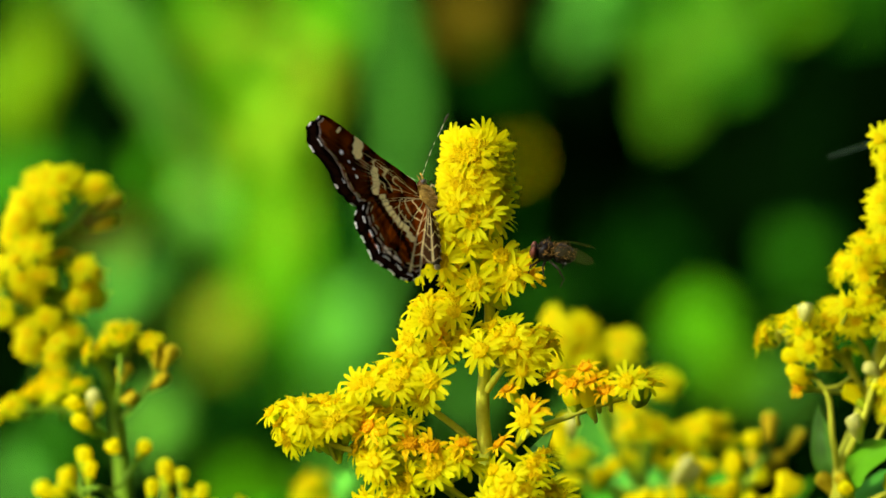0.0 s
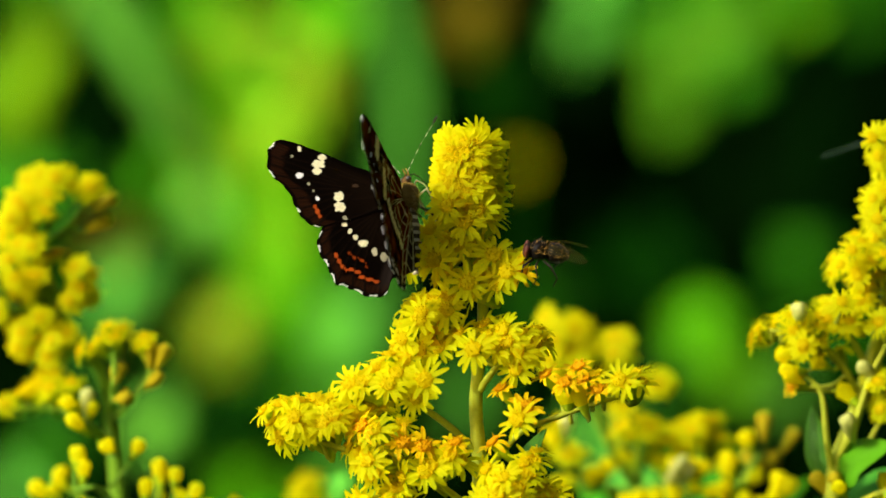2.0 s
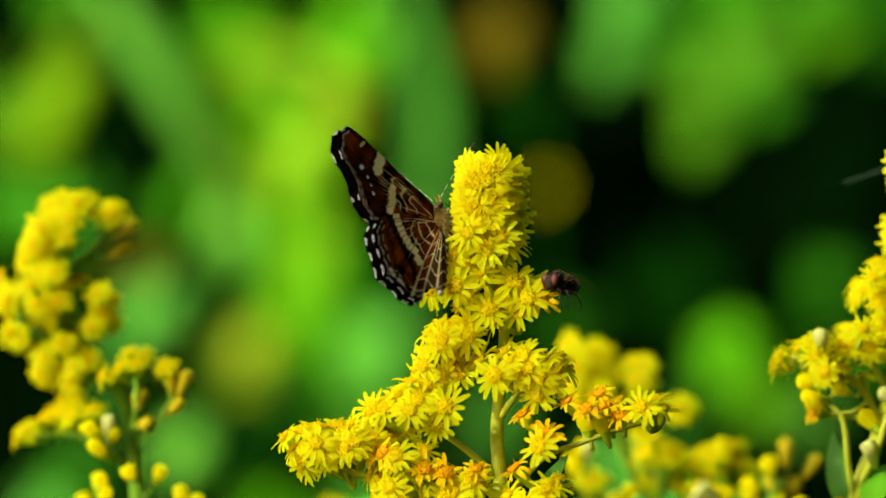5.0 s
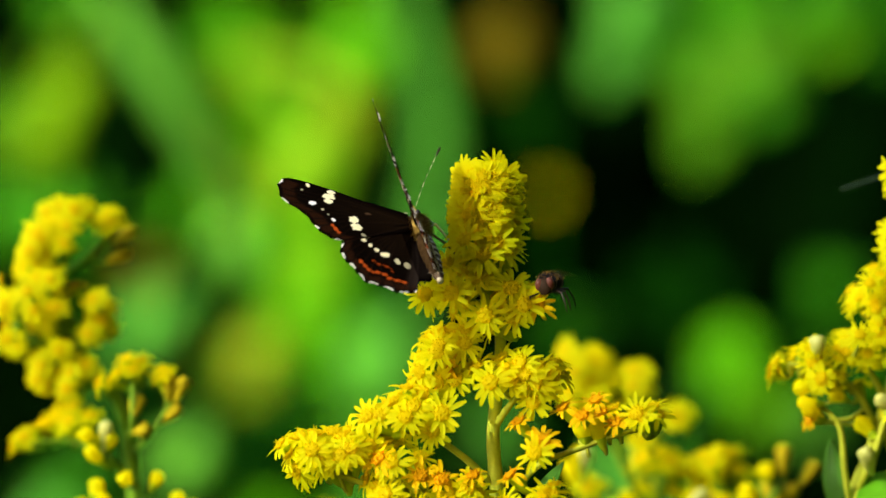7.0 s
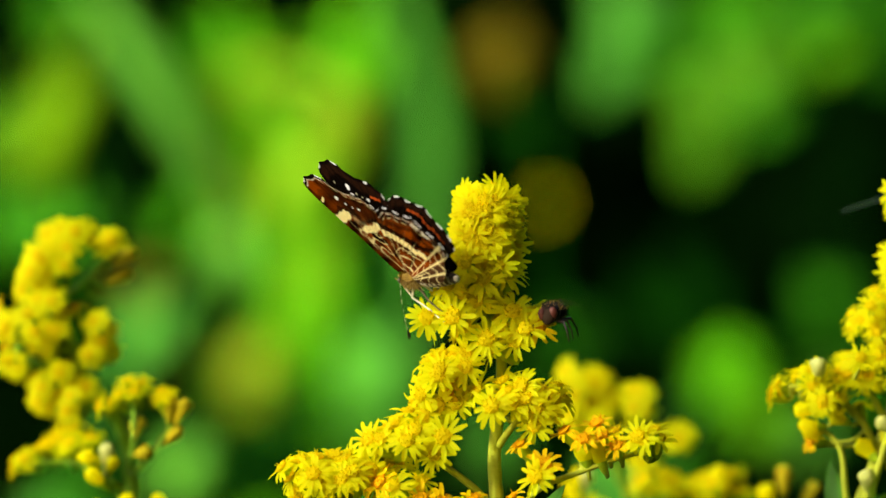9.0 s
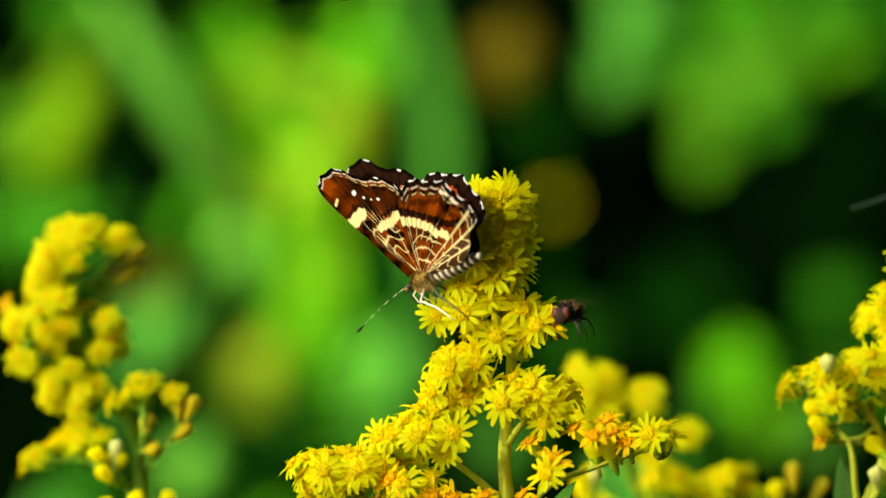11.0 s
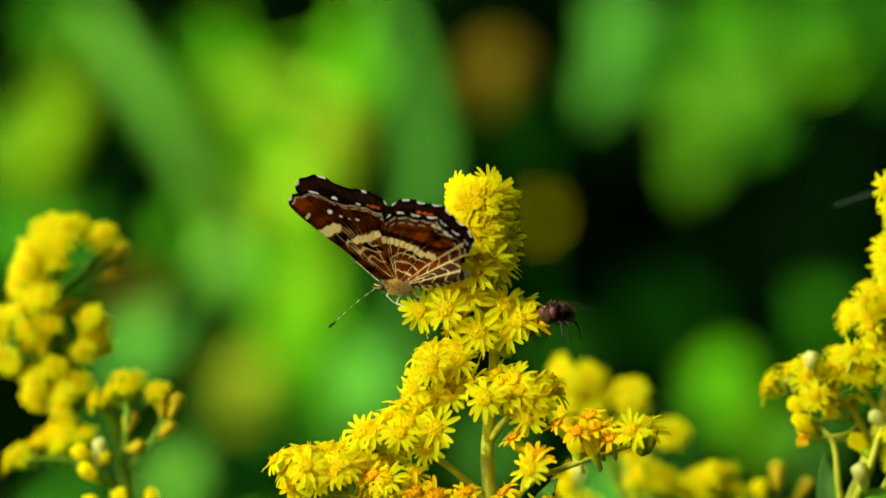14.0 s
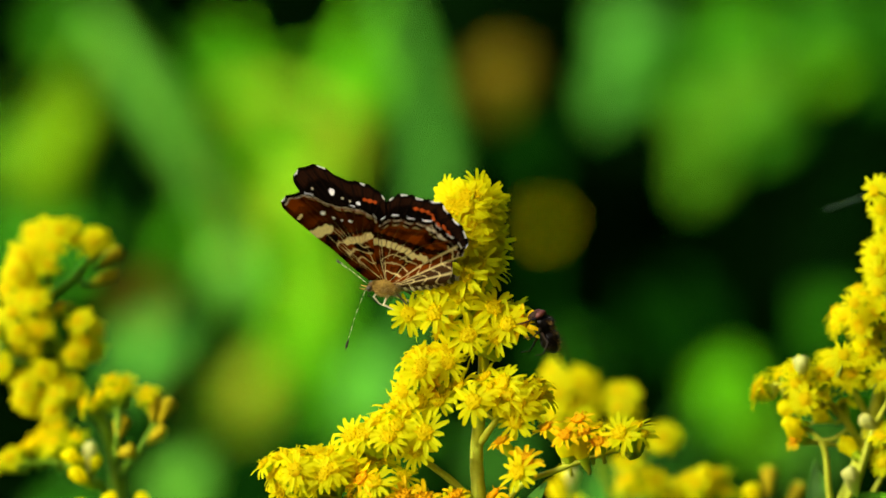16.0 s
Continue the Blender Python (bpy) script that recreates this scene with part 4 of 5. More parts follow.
    under = lay(under, band(0.10, 0.52, 0.05) * (h2 > 0.6) * (R > cell), BROWN, 0.7)
    if fore:
        under = lay(under, band(0.62, 0.92, 0.05) * cross(-24, 17), BROWN, 0.75)
        under = lay(under, thick([(88, 128), (60, 152), (20, 128)], 6), BROWN, 0.7)
        under = lay(under, thick([(60, 112), (48, 114)], 8), BLACK, 0.95)
        under = lay(under, thick([(12, 86), (-4, 70)], 8), BLACK, 0.95)
        under = lay(under, thick([(-20, 84), (-34, 80)], 6), BLACK, 0.8)
        under = lay(under, thick([(36, 112), (16, 116), (-26, 120)], 4), BLACK, 0.8)
        under = lay(under, thick([(80, 127), (66, 132), (52, 136)], 10.5), CREAM)
        under = lay(under, broken([(28, 99), (8, 102), (-14, 106)], 8), CREAM)
        under = lay(under, broken([(-18, 104), (-38, 98)], 6.5), CREAM)
        for lo_ in (0.24, 0.35, 0.45):
            under = lay(under, band(lo_, lo_ + 0.014) * cross(-4, 34), CREAM, 0.8)
        under = lay(under, band(0.265, 0.31) * cross(4, 30), BLACK, 0.6)
        under = lay(under, margin(20, 26) * gap * cross(-20, 16), BLACK, 0.8)
        under = lay(under, margin(15.5, 18) * gap * (h2 > 0.25) * cross(-20, 14), CREAM, 0.6)
        under = lay(under, margin(-2, 9), BLACK, 0.92)
        under = lay(under, margin(8.5, 11) * soft(V - 1.2, 1.2), np.array((0.82, 0.72, 0.5)), 0.85)
        under = lay(under, thick([(96, 170), (86, 176)], 2.6, 1.5), CREAM, 0.9)
        under = lay(under, margin(11, 34, 6) * cross(19, 30), RUST * 1.3, 0.7)
        for a, b, w in ((46, 175, 4.6), (31, 160, 2.6), (4, 147, 3.0), (18, 152, 1.8)):
            under = blot(under, a, b, w, w, WHITE)
    else:
        under = lay(under, thick([(-28, 112), (-56, 94), (-88, 72), (-112, 54), (-140, 48)], 7), BLACK, 0.92)
        under = lay(under, thick([(-30, 72), (-56, 56), (-78, 34)], 5), BLACK, 0.55)
        under = lay(under, broken([(-13, 99), (-38, 87), (-70, 63), (-93, 38)], 8.2), CREAM)
        under = lay(under, margin(16, 30, 5), BROWN, 0.6)
        under = lay(under, margin(36, 48, 4), BLACK, 0.6)
        under = lay(under, margin(18, 25, 3) * gap, BLACK, 0.9)
        under = lay(under, margin(25, 28) * gap * (h2 > 0.4), CREAM, 0.5)
        under = lay(under, margin(-2, 13.5), BLACK, 0.95)
        under = lay(under, margin(13, 16.5) * soft(V - 2.2, 1.5), np.array((0.80, 0.72, 0.52)), 0.55)
        under = lay(under, thick([(-132, 112), (-140, 104)], 3.5), np.array((0.80, 0.70, 0.50)), 0.8)
        under = lay(under, thick([(-145, 92), (-150, 82)], 3.5), np.array((0.80, 0.70, 0.50)), 0.8)
        under = blot(under, -158, 66, 7, 7, BLACK, 0.9)
        under = lay(under, soft(-74 - A, 6), np.array((0.035, 0.02, 0.008)), 0.9)
        bars = np.abs(np.sin(dist * 0.12 + 0.8 * np.sin(A * 0.4))) + 0.12 * np.sin(X * 0.3) ** 2
        under = lay(under, soft(-66 - A, 4) * soft(0.2 - bars, 0.15), CREAM, 0.75)
        under = lay(under, soft(0.8 - np.minimum(np.abs(A + 67), np.minimum(np.abs(A + 75), np.abs(A + 84))), 1.0) * soft(R - 0.15, 0.1), CREAM, 0.7)
        for lo_ in (0.18, 0.29, 0.40):
            under = lay(under, band(lo_, lo_ + 0.014) * cross(-64, 10), CREAM, 0.8)
        under = lay(under, band(0.21, 0.27) * cross(-66, -30), BLACK, 0.6)
    uneven = 0.55 + 0.45 * np.sin(X * 0.11 + 2 * h1) * np.sin(Y * 0.13 + 1)
    under = lay(under, soft(0.05 - pale_veins + 0.7 * uneven * (R < 0.6), 0.8) * np.where(R < 0.5, 1.0, np.clip(1 - (R - 0.5) / 0.22, 0.08 if fore else 0.25, 1)), CREAM, 0.85)
    # upper side
    upper = np.ones(X.shape + (3,)) * BLACK
    upper = lay(upper, soft(0.45 - R, 0.5), np.array((0.007, 0.004, 0.002)), 0.9)
    upper = lay(upper, soft(1.0 - V, 1.2), np.array((0.014, 0.008, 0.005)), 0.3)
    streak = 0.35 + 0.65 * np.abs(np.sin(np.arange(n_s + 1) * 0.9 + 2 * np.sin(np.arange(n_s + 1) * 0.23)))[:, None]
    upper = lay(upper, margin(5, 30 if fore else 22, 8) * soft(V - 1.5, 2) * streak, np.array((0.03, 0.011, 0.005)), 0.6)
    pale = np.array((0.86, 0.80, 0.50))
    if fore:
        for a, b, w, h, c3 in ((78, 132, 5, 7, pale), (66, 139, 7.5, 11, pale), (53, 143, 6, 8, pale), (47, 175, 5, 6.5, WHITE), (95, 171, 6, 3, pale), (31, 160, 2.6, 2.6, pale * 0.5),
                               (4, 147, 4, 3.6, WHITE), (6, 108, 8.5, 8.5, pale), (-13, 108, 8.5, 9.5, pale), (-33, 100, 4, 4, pale * 0.35), (18, 153, 2, 2, pale * 0.5), (82, 186, 2.5, 2.5, pale * 0.4)):
            upper = blot(upper, a, b, w, h, c3)
        upper = lay(upper, thick([(-11, 152), (-27, 146)], 3.0, 2), FLAME)
        upper = blot(upper, 24, 76, 3, 6, np.array((0.06, 0.035, 0.02)), 0.8)
    else:
        for a, b, w, h, c3 in ((-44, 102, 4.5, 5, pale), (-57, 93, 4.5, 4, pale * 0.9), (-68, 84, 4.5, 4.5, pale), (-80, 71, 6, 9, pale), (-96, 52, 7, 5, pale * 0.6), (-106, 36, 8, 6, pale * 0.4)):
            upper = blot(upper, a, b, w, h, c3)
        upper = lay(upper, broken([(-95, 123), (-116, 115), (-127, 103), (-137, 80), (-148, 52)], 2.4), FLAME)
        upper = lay(upper, broken([(-94, 99), (-109, 84), (-122, 66)], 1.6), FLAME, 0.5)
        upper = lay(upper, soft(-70 - A, 8) * band(0.2, 0.92, 0.1), np.array((0.022, 0.016, 0.013)), 0.9)
    dash = np.floor(beats * (f - lo) / (hi - lo))
    fringe = np.broadcast_to((edge * (hashed(dash * 3.1 + 1) > (0.3 if fore else 0.0)) * (wave > 0.40 + 0.45 * hashed(np.floor(beats * (f - lo) / (hi - lo)) + (2 if fore else 7))))[:, None], X.shape)
    for k, lay0 in enumerate((upper, under)):
        lay0[:] = lay(lay0, soft(7 - inward, 2) * rim, BLACK, 0.9)
        lay0[:] = lay(lay0, soft(3.6 - 2.2 * hashed(np.floor(f * 95) + 0.5)[:, None] - inward, 1.2) * fringe, WHITE, 0.92 - 0.2 * k)
    # mesh: two skins joined at the rim, slightly arched
    sign = 1 if left else -1
    Z = 3.0 * np.sin(np.clip(R, 0, 1) * 2.2) * (0.6 + 0.4 * np.cos(np.radians(A * 3))) + 0.4 * np.exp(-(V / 3.0) ** 2)
    low = 0.0 if fore else -1.6
    if not fore:
        # the inner fold wraps round the abdomen
        Z = Z - 13 * np.clip((24 - Y) / 30, 0, 1) * np.clip((-6 - X) / 30, 0, 1) * np.clip((175 + X) / 40, 0, 1)
    up = np.stack([X, sign * Y, Z + 0.5 + low], -1).reshape(-1, 3) * MM
    dn = np.stack([X, sign * Y, Z - 0.5 + low], -1).reshape(-1, 3) * MM
    w = n_r + 1
    i, j = np.meshgrid(np.arange(n_s), np.arange(n_r), indexing="ij")
    q = np.stack([i * w + j, i * w + j + 1, (i + 1) * w + j + 1, (i + 1) * w + j], -1).reshape(-1, 4)
    k = len(up)
    e = np.arange(n_s)
    rim_f = np.stack([e * w + n_r, (e + 1) * w + n_r, (e + 1) * w + n_r + k, e * w + n_r + k], -1)
    faces = np.concatenate([q[:, ::-1] if left else q, (q if left else q[:, ::-1]) + k, rim_f])
    if left:
        faces = faces[:, ::-1]
    me = bpy.data.meshes.new(name)
    me.from_pydata(np.concatenate([up, dn]).tolist(), [], faces.tolist())
    col = me.attributes.new("scales", "FLOAT_COLOR", "POINT")
    rgba = np.ones((2 * k, 4), np.float32)
    rgba[:k, :3], rgba[k:, :3] = upper.reshape(-1, 3), under.reshape(-1, 3)
    col.data.foreach_set("color", rgba.ravel())
    me.materials.append(WING)
    me.materials.append(WING_BELOW)
    for fc in me.polygons:
        fc.use_smooth = True
        fc.material_index = int(len(q) <= fc.index < 2 * len(q))
    ob = new(name, me)
    ob.parent = parent
    return ob


def lathe(bm, spots, sides=14, mat=0):
    """A rounded body: spots are (forward, up, half width, half height) in steps."""
    rings = []
    for x, z, ry, rz in spots:
        rings.append([bm.verts.new((x * MM, ry * MM * math.cos(t), (z + rz * math.sin(t)) * MM)) for t in (2 * math.pi * k / sides for k in range(sides))])
    for a, b in zip(rings, rings[1:]):
        for k in range(sides):
            bm.faces.new((a[k], b[k], b[(k + 1) % sides], a[(k + 1) % sides])).material_index = mat
    bm.faces.new(rings[0]).material_index = mat
    bm.faces.new(rings[-1][::-1]).material_index = mat


def hairs(bm, rings, count, length, seed, low, high, mat=0):
    """Short bristles on a rounded body; low and high bound the angle round it."""
    g = random.Random(seed)
    for k in range(count):
        f = g.random() * (len(rings) - 1.001)
        i = int(f)
        x, z, ry, rz = [a + (b - a) * (f - i) for a, b in zip(rings[i], rings[i + 1])]
        t = radians(g.uniform(low, high))
        foot = Vector((x, ry * math.cos(t), z + rz * math.sin(t)))
        way = Vector((-0.7 + g.uniform(-0.4, 0.4), math.cos(t), math.sin(t))).normalized()
        tip = foot + way * length * g.uniform(0.5, 1.2)
        side = way.orthogonal().normalized() * 0.45
        v = [bm.verts.new(q * MM) for q in (foot - side, foot + side, tip)]
        bm.faces.new(v).material_index = mat
        v = [bm.verts.new(q * MM) for q in (foot + side.cross(way), foot - side.cross(way), tip)]
        bm.faces.new(v).material_index = mat


def limb(name, parent, points, radii, mat, label=""):
    bm = bmesh.new()
    tube(bm, [Vector(q) * MM for q in points], [r * MM for r in radii], 6)
    return part(name, bm, mat, parent, label)


def butterfly():
    ob = thing("butterfly", spot(737, 326), "small dark butterfly with cream bands and a white-veined rusty underside", "butterfly")
    bm = bmesh.new()
    chest = [(-30, -4, 6, 7), (-22, -4, 13, 13), (-8, -4, 17, 16), (8, -5, 16, 15), (17, -5, 11, 11), (22, -5, 6, 7)]
    lathe(bm, chest)
    hairs(bm, chest, 1100, 14, 1, 0, 360)
    part("thorax", bm, FUR, ob, "furry brown thorax")
    bm = bmesh.new()
    hairs(bm, chest, 1000, 9, 2, 165, 375)
    part("breast_fur", bm, PALE_FUR, ob, "pale yellowish fur on the breast")
    bm = bmesh.new()
    belly = []
    for k in range(9):
        x = -20 - 14 * k
        r = (11, 14, 16, 16, 15.5, 14, 12, 9.5, 5)[k]
        for dx, s in ((0, 0.9), (-5, 1.0), (-11, 1.0)):
            belly.append((x + dx, -5 - 0.3 * k, r * s, r * s * 1.1))
    lathe(bm, belly)
    hairs(bm, belly, 350, 4, 3, 0, 360)
    for f in bm.faces:
        c = f.calc_center_median() / MM
        f.material_index = (1 if (c.x + 200) % 14 < 5 else 2) if c.z < 1 else 0
    part("abdomen", bm, (DARK_FUR, RINGS, GREY_FUR), ob, "ringed abdomen, brown above and pale below")
    bm = bmesh.new()
    skull = [(19, -5, 5, 5), (23, -5, 8, 7), (28, -6, 8, 7), (33, -7, 4.5, 4.5), (36, -7, 1.5, 1.5)]
    lathe(bm, skull)
    hairs(bm, skull, 160, 6, 4, 0, 360)
    part("face", bm, FACE_FUR, ob, "furry brown face")
    feelers = []
    for s in (-1, 1):
        bm = bmesh.new()
        bmesh.ops.create_uvsphere(bm, u_segments=14, v_segments=10, radius=5.2 * MM, matrix=Matrix.Translation(Vector((28, 7.5 * s, -5)) * MM))
        part("eye", bm, EYE, ob, "round dark eye")
        bm = bmesh.new()
        line = smooth_line([Vector((33, 3 * s, -2)), Vector((74, 43 * s, -2)), Vector((113, 82 * s, -8))], 22)
        tube(bm, [q * MM for q in line], [MM * (0.48 if k % 2 else 0.36) for k in range(23)], 6)
        for f in bm.faces:
            f.material_index = int((f.calc_center_median() / MM - line[0]).length / 3.6) % 2
        ob2 = part("antenna", bm, (CHITIN, RINGS), ob, "thin antenna with pale rings")
        feelers.append((ob2, s))
        bm = bmesh.new()
        way = (line[-1] - line[-2]).normalized()
        tube(bm, [(line[-1] + way * k) * MM for k in (-3, 0, 6, 12, 16)], [MM * k for k in (0.8, 1.4, 2.3, 2.2, 0.8)], 8)
        part("club", bm, CHITIN, ob2, "dark antenna club")
        bm = bmesh.new()
        tube(bm, [Vector(q) * MM for q in ((34, 3 * s, -9), (42, 4 * s, -7), (48, 4 * s, -3))], [2.2 * MM, 0.8 * MM], 6)
        part("palp", bm, FUR, ob)
        limb("leg", ob, [(-8, 9 * s, -15), (10, 16 * s, -37), (-20, 18 * s, -60), (-38, 18 * s, -84), (-46, 18 * s, -94)], (2.8, 2.4, 1.8, 1.3, 1.0), PALE_LEG, "pale jointed leg")
        limb("leg", ob, [(-18, 9 * s, -16), (-34, 15 * s, -46), (-58, 16 * s, -74), (-74, 16 * s, -104)], (2.3, 1.9, 1.3, 0.9), DUSKY_LEG, "thin dusky leg")
        limb("leg", ob, [(12, 7 * s, -13), (26, 9 * s, -22), (20, 11 * s, -36), (12, 12 * s, -44)], (2.0, 1.6, 1.2, 0.8), PALE_LEG)
    limb("proboscis", ob, [(36, 0, -10), (40, 0, -24), (34, 0, -38), (24, 0, -52)], (1.0, 0.9, 0.8, 0.6), CHITIN, "thin dark tongue reaching down")
    for piece in ob.children:
        piece.data.transform(Matrix.Translation((4 * MM, 0, -6 * MM)))
    for piece, s in feelers:
        root = Vector((37, 3 * s, -8)) * MM
        piece.data.transform(Matrix.Translation(-root))
        piece.children[0].data.transform(Matrix.Translation(Vector((4, 0, -6)) * MM - root))
        piece.location = root
    wings = []
    for left in (True, False):
        for fore in (True, False):
            w = wing("forewing" if fore else "hindwing", ob, FORE if fore else HIND, (0, -6) if fore else (-4, -10), left, fore)
            tagged(w, "dark wing with cream spots above, rusty and cream-veined below")
            wings.append((w, left))
    return ob, wings, feelers[1][0]


insect, insect_wings, left_feeler = butterfly()

# ---- the fly ----
FLY_BODY = material("fly_body", (0.006, 0.004, 0.002), 0.4, 0.5, 5000, 0.5, gloss=0.12, tint=(0.003, 0.002, 0.001))
FLY_FACE = material("fly_face", (0.03, 0.016, 0.007), 0.7, 0.4, 6000, 0.4, gloss=0.1)
BRISTLE = material("golden_bristle", (0.42, 0.24, 0.05), 0.6, 0.3, 5000, 0.2, gloss=0.2)
FLY_EYE = material("fly_eye", (0.10, 0.022, 0.010), 0.5, 0.25, 9000, 0.3, gloss=0.3)
FLY_WING = material("fly_wing", (0.16, 0.14, 0.03), 0.35, 0.3, 3000, 0.1, 0.5, gloss=0.15)
n = FLY_WING.node_tree.nodes
see = n.new("ShaderNodeBsdfTransparent")
mixed = n.new("ShaderNodeMixShader")
mixed.inputs[0].default_value = 0.9
old_surface = n["Material Output"].inputs["Surface"].links[0].from_socket
FLY_WING.node_tree.links.new(old_surface, mixed.inputs[1])
FLY_WING.node_tree.links.new(see.outputs[0], mixed.inputs[2])
FLY_WING.node_tree.links.new(mixed.outputs[0], n["Material Output"].inputs["Surface"])


def fly():
    ob = thing("fly", spot(940, 440, -0.003), "dark bristly fly with reddish eyes on the flower's edge", "fly")
    bm = bmesh.new()
    tail = [(-12, -1, 9, 9), (-20, -1, 17, 15), (-32, -2, 19, 16), (-44, -3, 15, 12), (-54, -4, 6, 5)]
    chest = [(-16, 0, 6, 6), (-10, 1, 14, 14), (0, 2, 16, 16), (10, 1, 15, 14), (17, 0, 9, 9)]
    lathe(bm, chest)
    hairs(bm, chest, 160, 9, 8, -20, 200)
    part("thorax", bm, FLY_BODY, ob)
    bm = bmesh.new()
    hairs(bm, chest, 80, 7, 18, 0, 180)
    hairs(bm, tail, 80, 6, 19, 0, 180)
    part("bristles", bm, BRISTLE, ob, "short golden bristles")
    bm = bmesh.new()
    lathe(bm, tail)
    hairs(bm, tail, 140, 8, 9, 0, 360)
    part("abdomen", bm, FLY_BODY, ob, "dark glossy abdomen with bristles")
    bm = bmesh.new()
    face = [(15, -1, 8, 9), (20, -1, 13, 13), (26, -3, 11, 12), (30, -6, 5, 6)]
    lathe(bm, face)
    hairs(bm, face, 60, 6, 10, 0, 360)
    part("face", bm, FLY_FACE, ob, "pale dusted face")
    for s in (-1, 1):
        bm = bmesh.new()
        bmesh.ops.create_uvsphere(bm, u_segments=16, v_segments=12, radius=1.0, matrix=Matrix.Translation(Vector((22, 9 * s, 2)) * MM) @ Matrix.Diagonal((6.5 * MM, 7 * MM, 10 * MM, 1)))
        part("eye", bm, FLY_EYE, ob, "large reddish compound eye")
        bm = bmesh.new()
        blade(bm, smooth_line([Vector(q) * MM for q in ((-6, 9 * s, 12), (-36, 18 * s, 12), (-72, 24 * s, 4), (-88, 25 * s, 0))], 10), 24 * MM, Vector((0, 0.6 * s, 1)), False, 0.05)
        part("wing", bm, FLY_WING, ob, "clear smoky wing")
        for x0, x1, x2 in ((10, 26, 30), (0, 4, 0), (-8, -24, -36)):
            limb("leg", ob, [(x0, 9 * s, -11), (x1, 26 * s, -14), (x2, 30 * s, -30), (x2 + 6, 32 * s, -44)], (2.2, 2.0, 1.4, 0.9), CHITIN)
    return ob


small_fly = fly()
for piece in small_fly.children:
    piece.data.transform(Matrix.Diagonal((0.98, 1.1, 1.14, 1)))

# seconds, u, v, the body's turn, and how far the left and right wings are raised
BUTTERFLY_ROWS = [
    (0, 717.6, 333.4, -65.5, -60.5, 109.2, 87.1, 88.3),
    (0.5, 721.7, 315.1, -61, -70.8, 108.3, 88.4, 90.9),
    (1, 719.6, 312, -36.1, -71.2, 88.2, 81.7, 85.3),
    (1.5, 717.9, 309.9, -44.4, -73.1, 91.9, 73.4, 73.5),
    (2, 700.7, 332.8, -74.6, -78.2, 116.4, 61, 56.9),
    (2.5, 714.6, 325.7, -52.3, -79.3, 90.6, 70.3, 69.5),
    (3, 719.2, 329.4, -35, -77.3, 71.1, 87.9, 89.8),
    (3.5, 714.4, 324.6, -43.8, -74.5, 80.3, 87.6, 89.2),
    (4, 717.3, 321.4, -41.8, -70.4, 79.2, 88.2, 90.4),
    (4.2, 718.9, 329.7, -40, -71.7, 78.3, 88.5, 91),
    (6.3, 700.8, 321.8, -52.6, -46.5, 110.2, 68.2, 74.8),
    (6.5, 693.1, 321.2, -56, -43.3, 110.2, 63.4, 66.6),
    (7, 691.8, 323.6, -56.7, -43, 111.2, 58.7, 60.1),
    (7.5, 698.3, 320, -55.2, -44.3, 107.1, 74, 79.7),
    (7.8, 703, 325.5, -57.5, -41.8, 105.8, 87.8, 87.3),
    (8, 703.4, 322.4, -62.7, -40, 105.5, 87.4, 88.8),
    (8.1, 704, 325.1, -60.3, -36.7, 106.5, 88.5, 91.1),
    (8.3, 690.3, 342.2, -53.3, -22.6, 112.5, 92.4, 89.6),
    (8.5, 680.3, 358.3, -41.2, -11.2, 123, 88.9, 92.2),
    (8.7, 678.4, 366.6, -41.9, -4.4, 123.2, 92, 87),
    (9, 680.3, 367.1, -38.3, 0.2, 124.1, 85.5, 85.6),
    (9.2, 677.3, 367.5, -40.6, -0.7, 124.2, 85.3, 80.7),
    (11.3, 683.9, 375.5, -12.6, 19.9, 140.1, 80.1, 77.1),
    (11.5, 678.5, 369.5, -12.7, 20, 141.6, 78.1, 74.8),
    (12, 662.4, 395.3, -34.2, 25, 147.5, 77.3, 76.5),
    (12.5, 659.6, 392, -34.3, 16.4, 149, 80.7, 81),
    (13, 663.8, 384.4, -38.7, 13.7, 149.7, 76.1, 75.5),
    (13.5, 666.3, 383.5, -42.7, 8.4, 151.4, 77.2, 75.2),
    (14, 668.9, 390, -42.8, 6.8, 152.1, 86.1, 84.7),
    (14.5, 669.1, 387.2, -42.2, 6.7, 154.2, 86.8, 85.6),
    (15, 664.7, 385.7, -44.3, 4.4, 154.9, 78.1, 75.7),
    (15.5, 669, 379.1, -38.5, 3.4, 157, 74.5, 71.7),
    (16, 667.8, 385.5, -40.1, 5.7, 156.5, 82.5, 78.9),
]

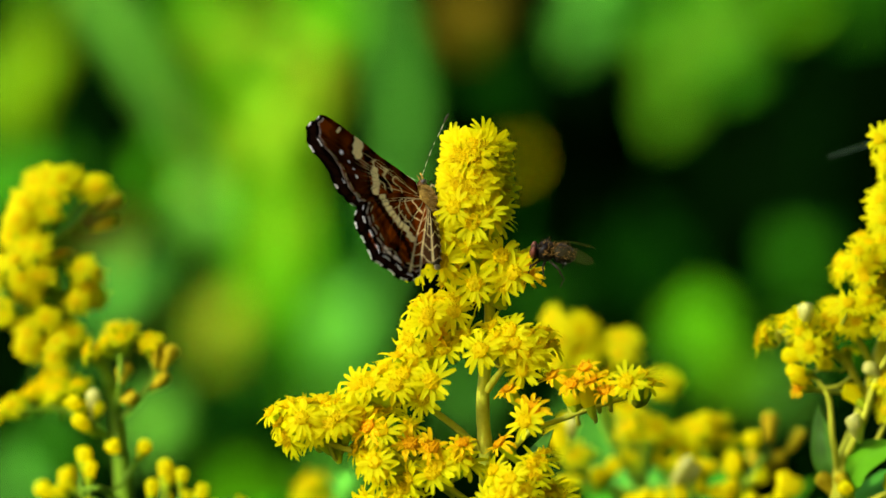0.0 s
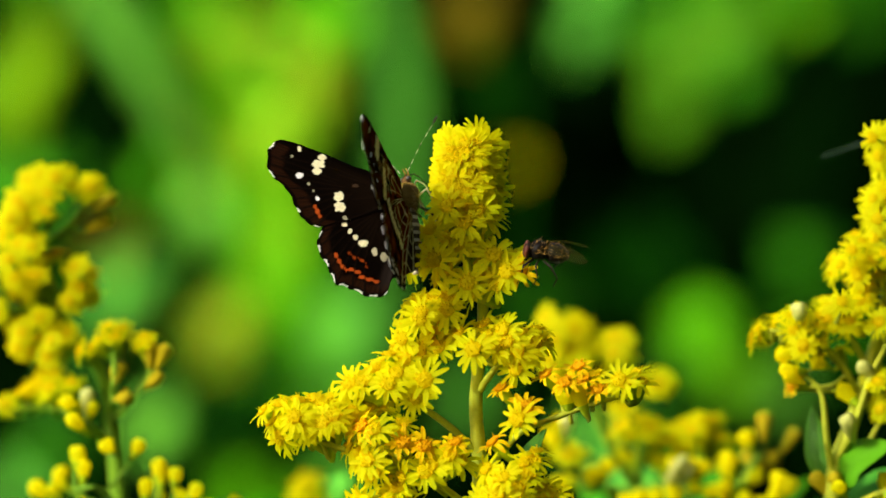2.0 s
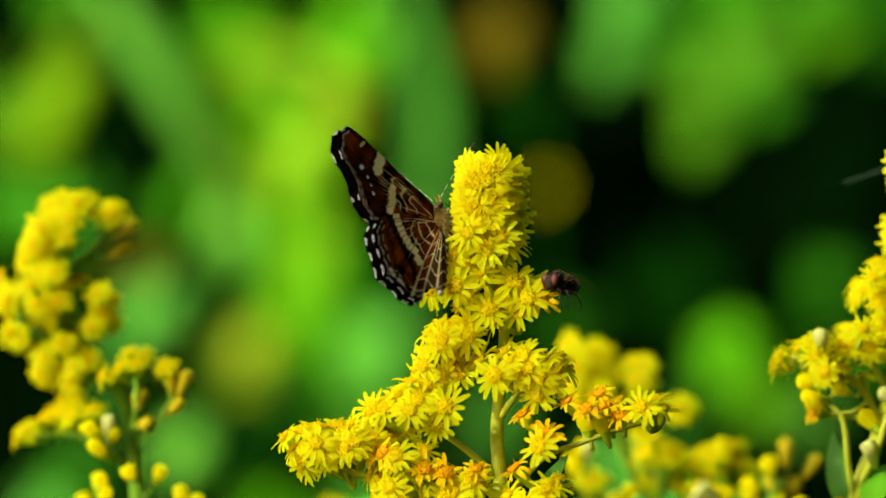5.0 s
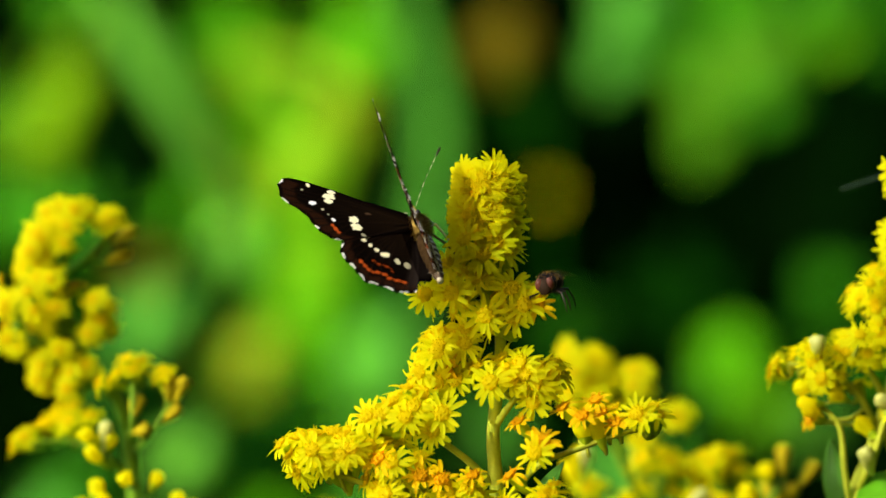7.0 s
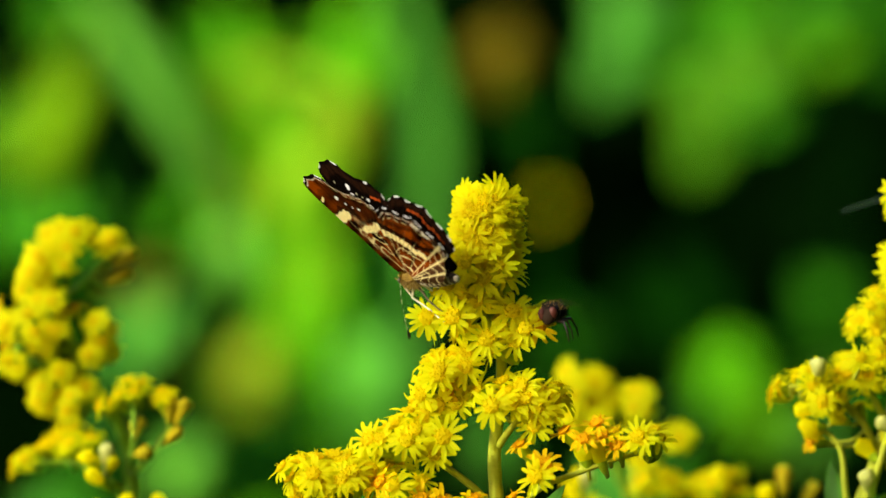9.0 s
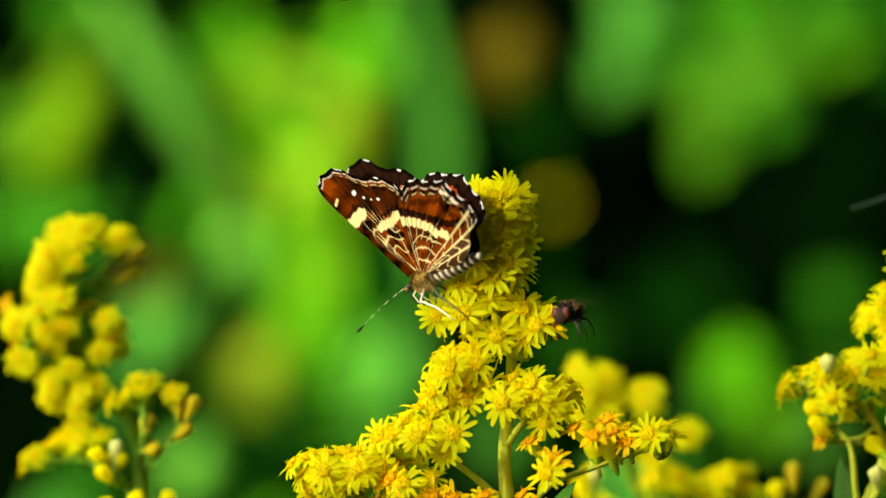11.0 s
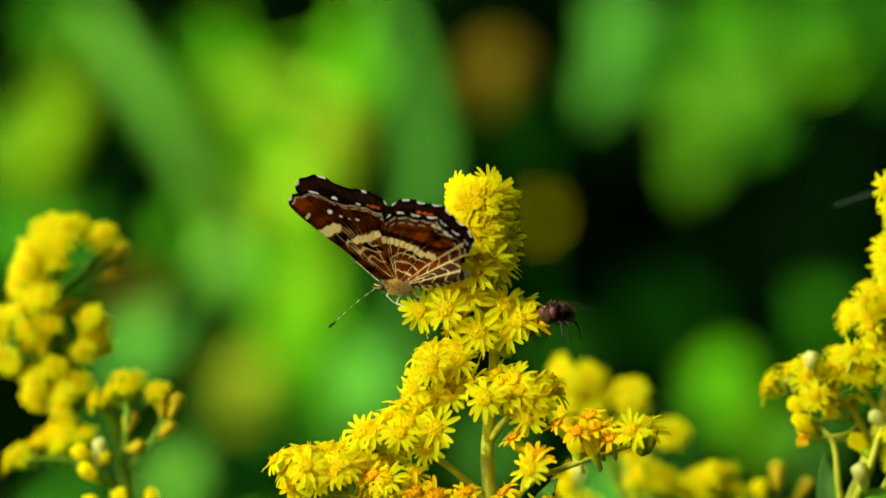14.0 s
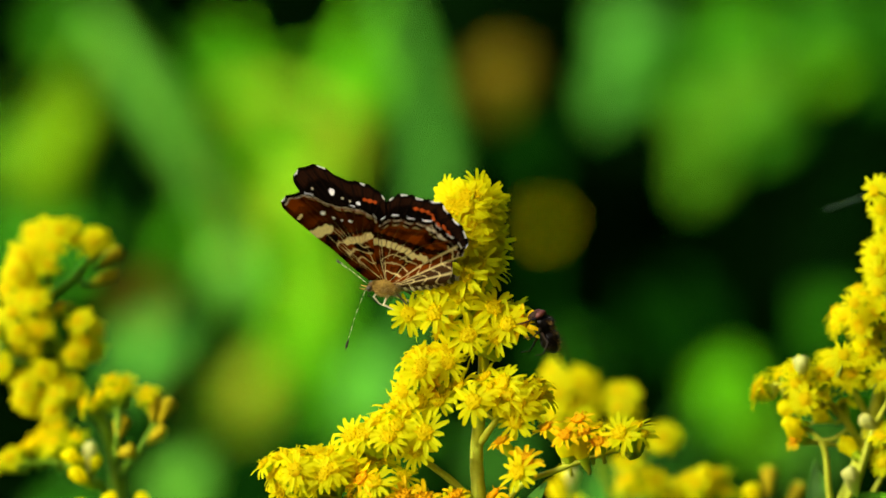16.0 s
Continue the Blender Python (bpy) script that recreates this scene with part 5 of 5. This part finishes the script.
# seconds, and where the left antenna points: forward, outward, up
FEELER_REST = Vector((80, 79, -6)).normalized()
FEELER_ROWS = [
    (0, 0.71, 0.70, -0.05), (8.0, 0.71, 0.70, -0.05), (8.5, 0.82, 0.51, -0.26), (9, 0.35, 0.23, -0.91), (9.5, 0.45, 0.45, -0.77), (11.5, 0.48, 0.83, -0.28), (12, 0.45, 0.84, -0.29),
    (12.5, 0.35, 0.91, -0.21), (13, 0.36, 0.90, -0.25), (13.5, 0.45, 0.89, -0.02), (14, 0.48, 0.87, 0.09), (14.5, 0.56, 0.82, 0.09), (15, 0.50, 0.87, 0.04), (15.5, -0.28, 0.83, -0.49), (16, 0.18, 0.93, -0.32)]

# seconds, u, v, and the turn of the fly
GNAT_ROWS = [
    (0, 942, 428, -28, -4, 178), (2.5, 942, 429, -28, -4, 180), (3.5, 941, 435, -20, -10, 192), (4.2, 940, 441, -10, -14, 212), (6.3, 928, 428, 8, 8, 254), (7.5, 926, 428, 8, 8, 256),
    (9.2, 931, 440, 6, 8, 254), (11.3, 940, 444, 4, 10, 246), (12.5, 944, 448, 0, 8, 246), (14.0, 948, 452, 0, 4, 240), (14.7, 950, 454, -6, 8, 228), (15.1, 953, 460, -6, 6, 226), (15.5, 949, 464, -6, -44, 214), (16.0, 948, 466, -8, -58, 208)]


def motions():
    """All that moves: the butterfly, its wings and antenna, and the fly."""
    walk(insect, [(t, Matrix.Translation(spot(u, v, -0.0011)) @ pose(0, 0, 0, rx, ry, rz)) for t, u, v, rx, ry, rz, la, ra in BUTTERFLY_ROWS])
    for ob, left in insect_wings:
        walk(ob, [(row[0], pose(0, (5 if left else -5) * MM, 6 * MM, row[6] if left else -row[7], 0, 0)) for row in BUTTERFLY_ROWS])
    root = Matrix.Translation(Vector((37, 3, -8)) * MM)
    walk(left_feeler, [(t, root @ FEELER_REST.rotation_difference(Vector((x, y, z))).to_matrix().to_4x4()) for t, x, y, z in FEELER_ROWS])
    walk(small_fly, [(t, Matrix.Translation(spot(u, v, -0.003)) @ pose(0, 0, 0, rx, ry, rz)) for t, u, v, rx, ry, rz in GNAT_ROWS])


motions()
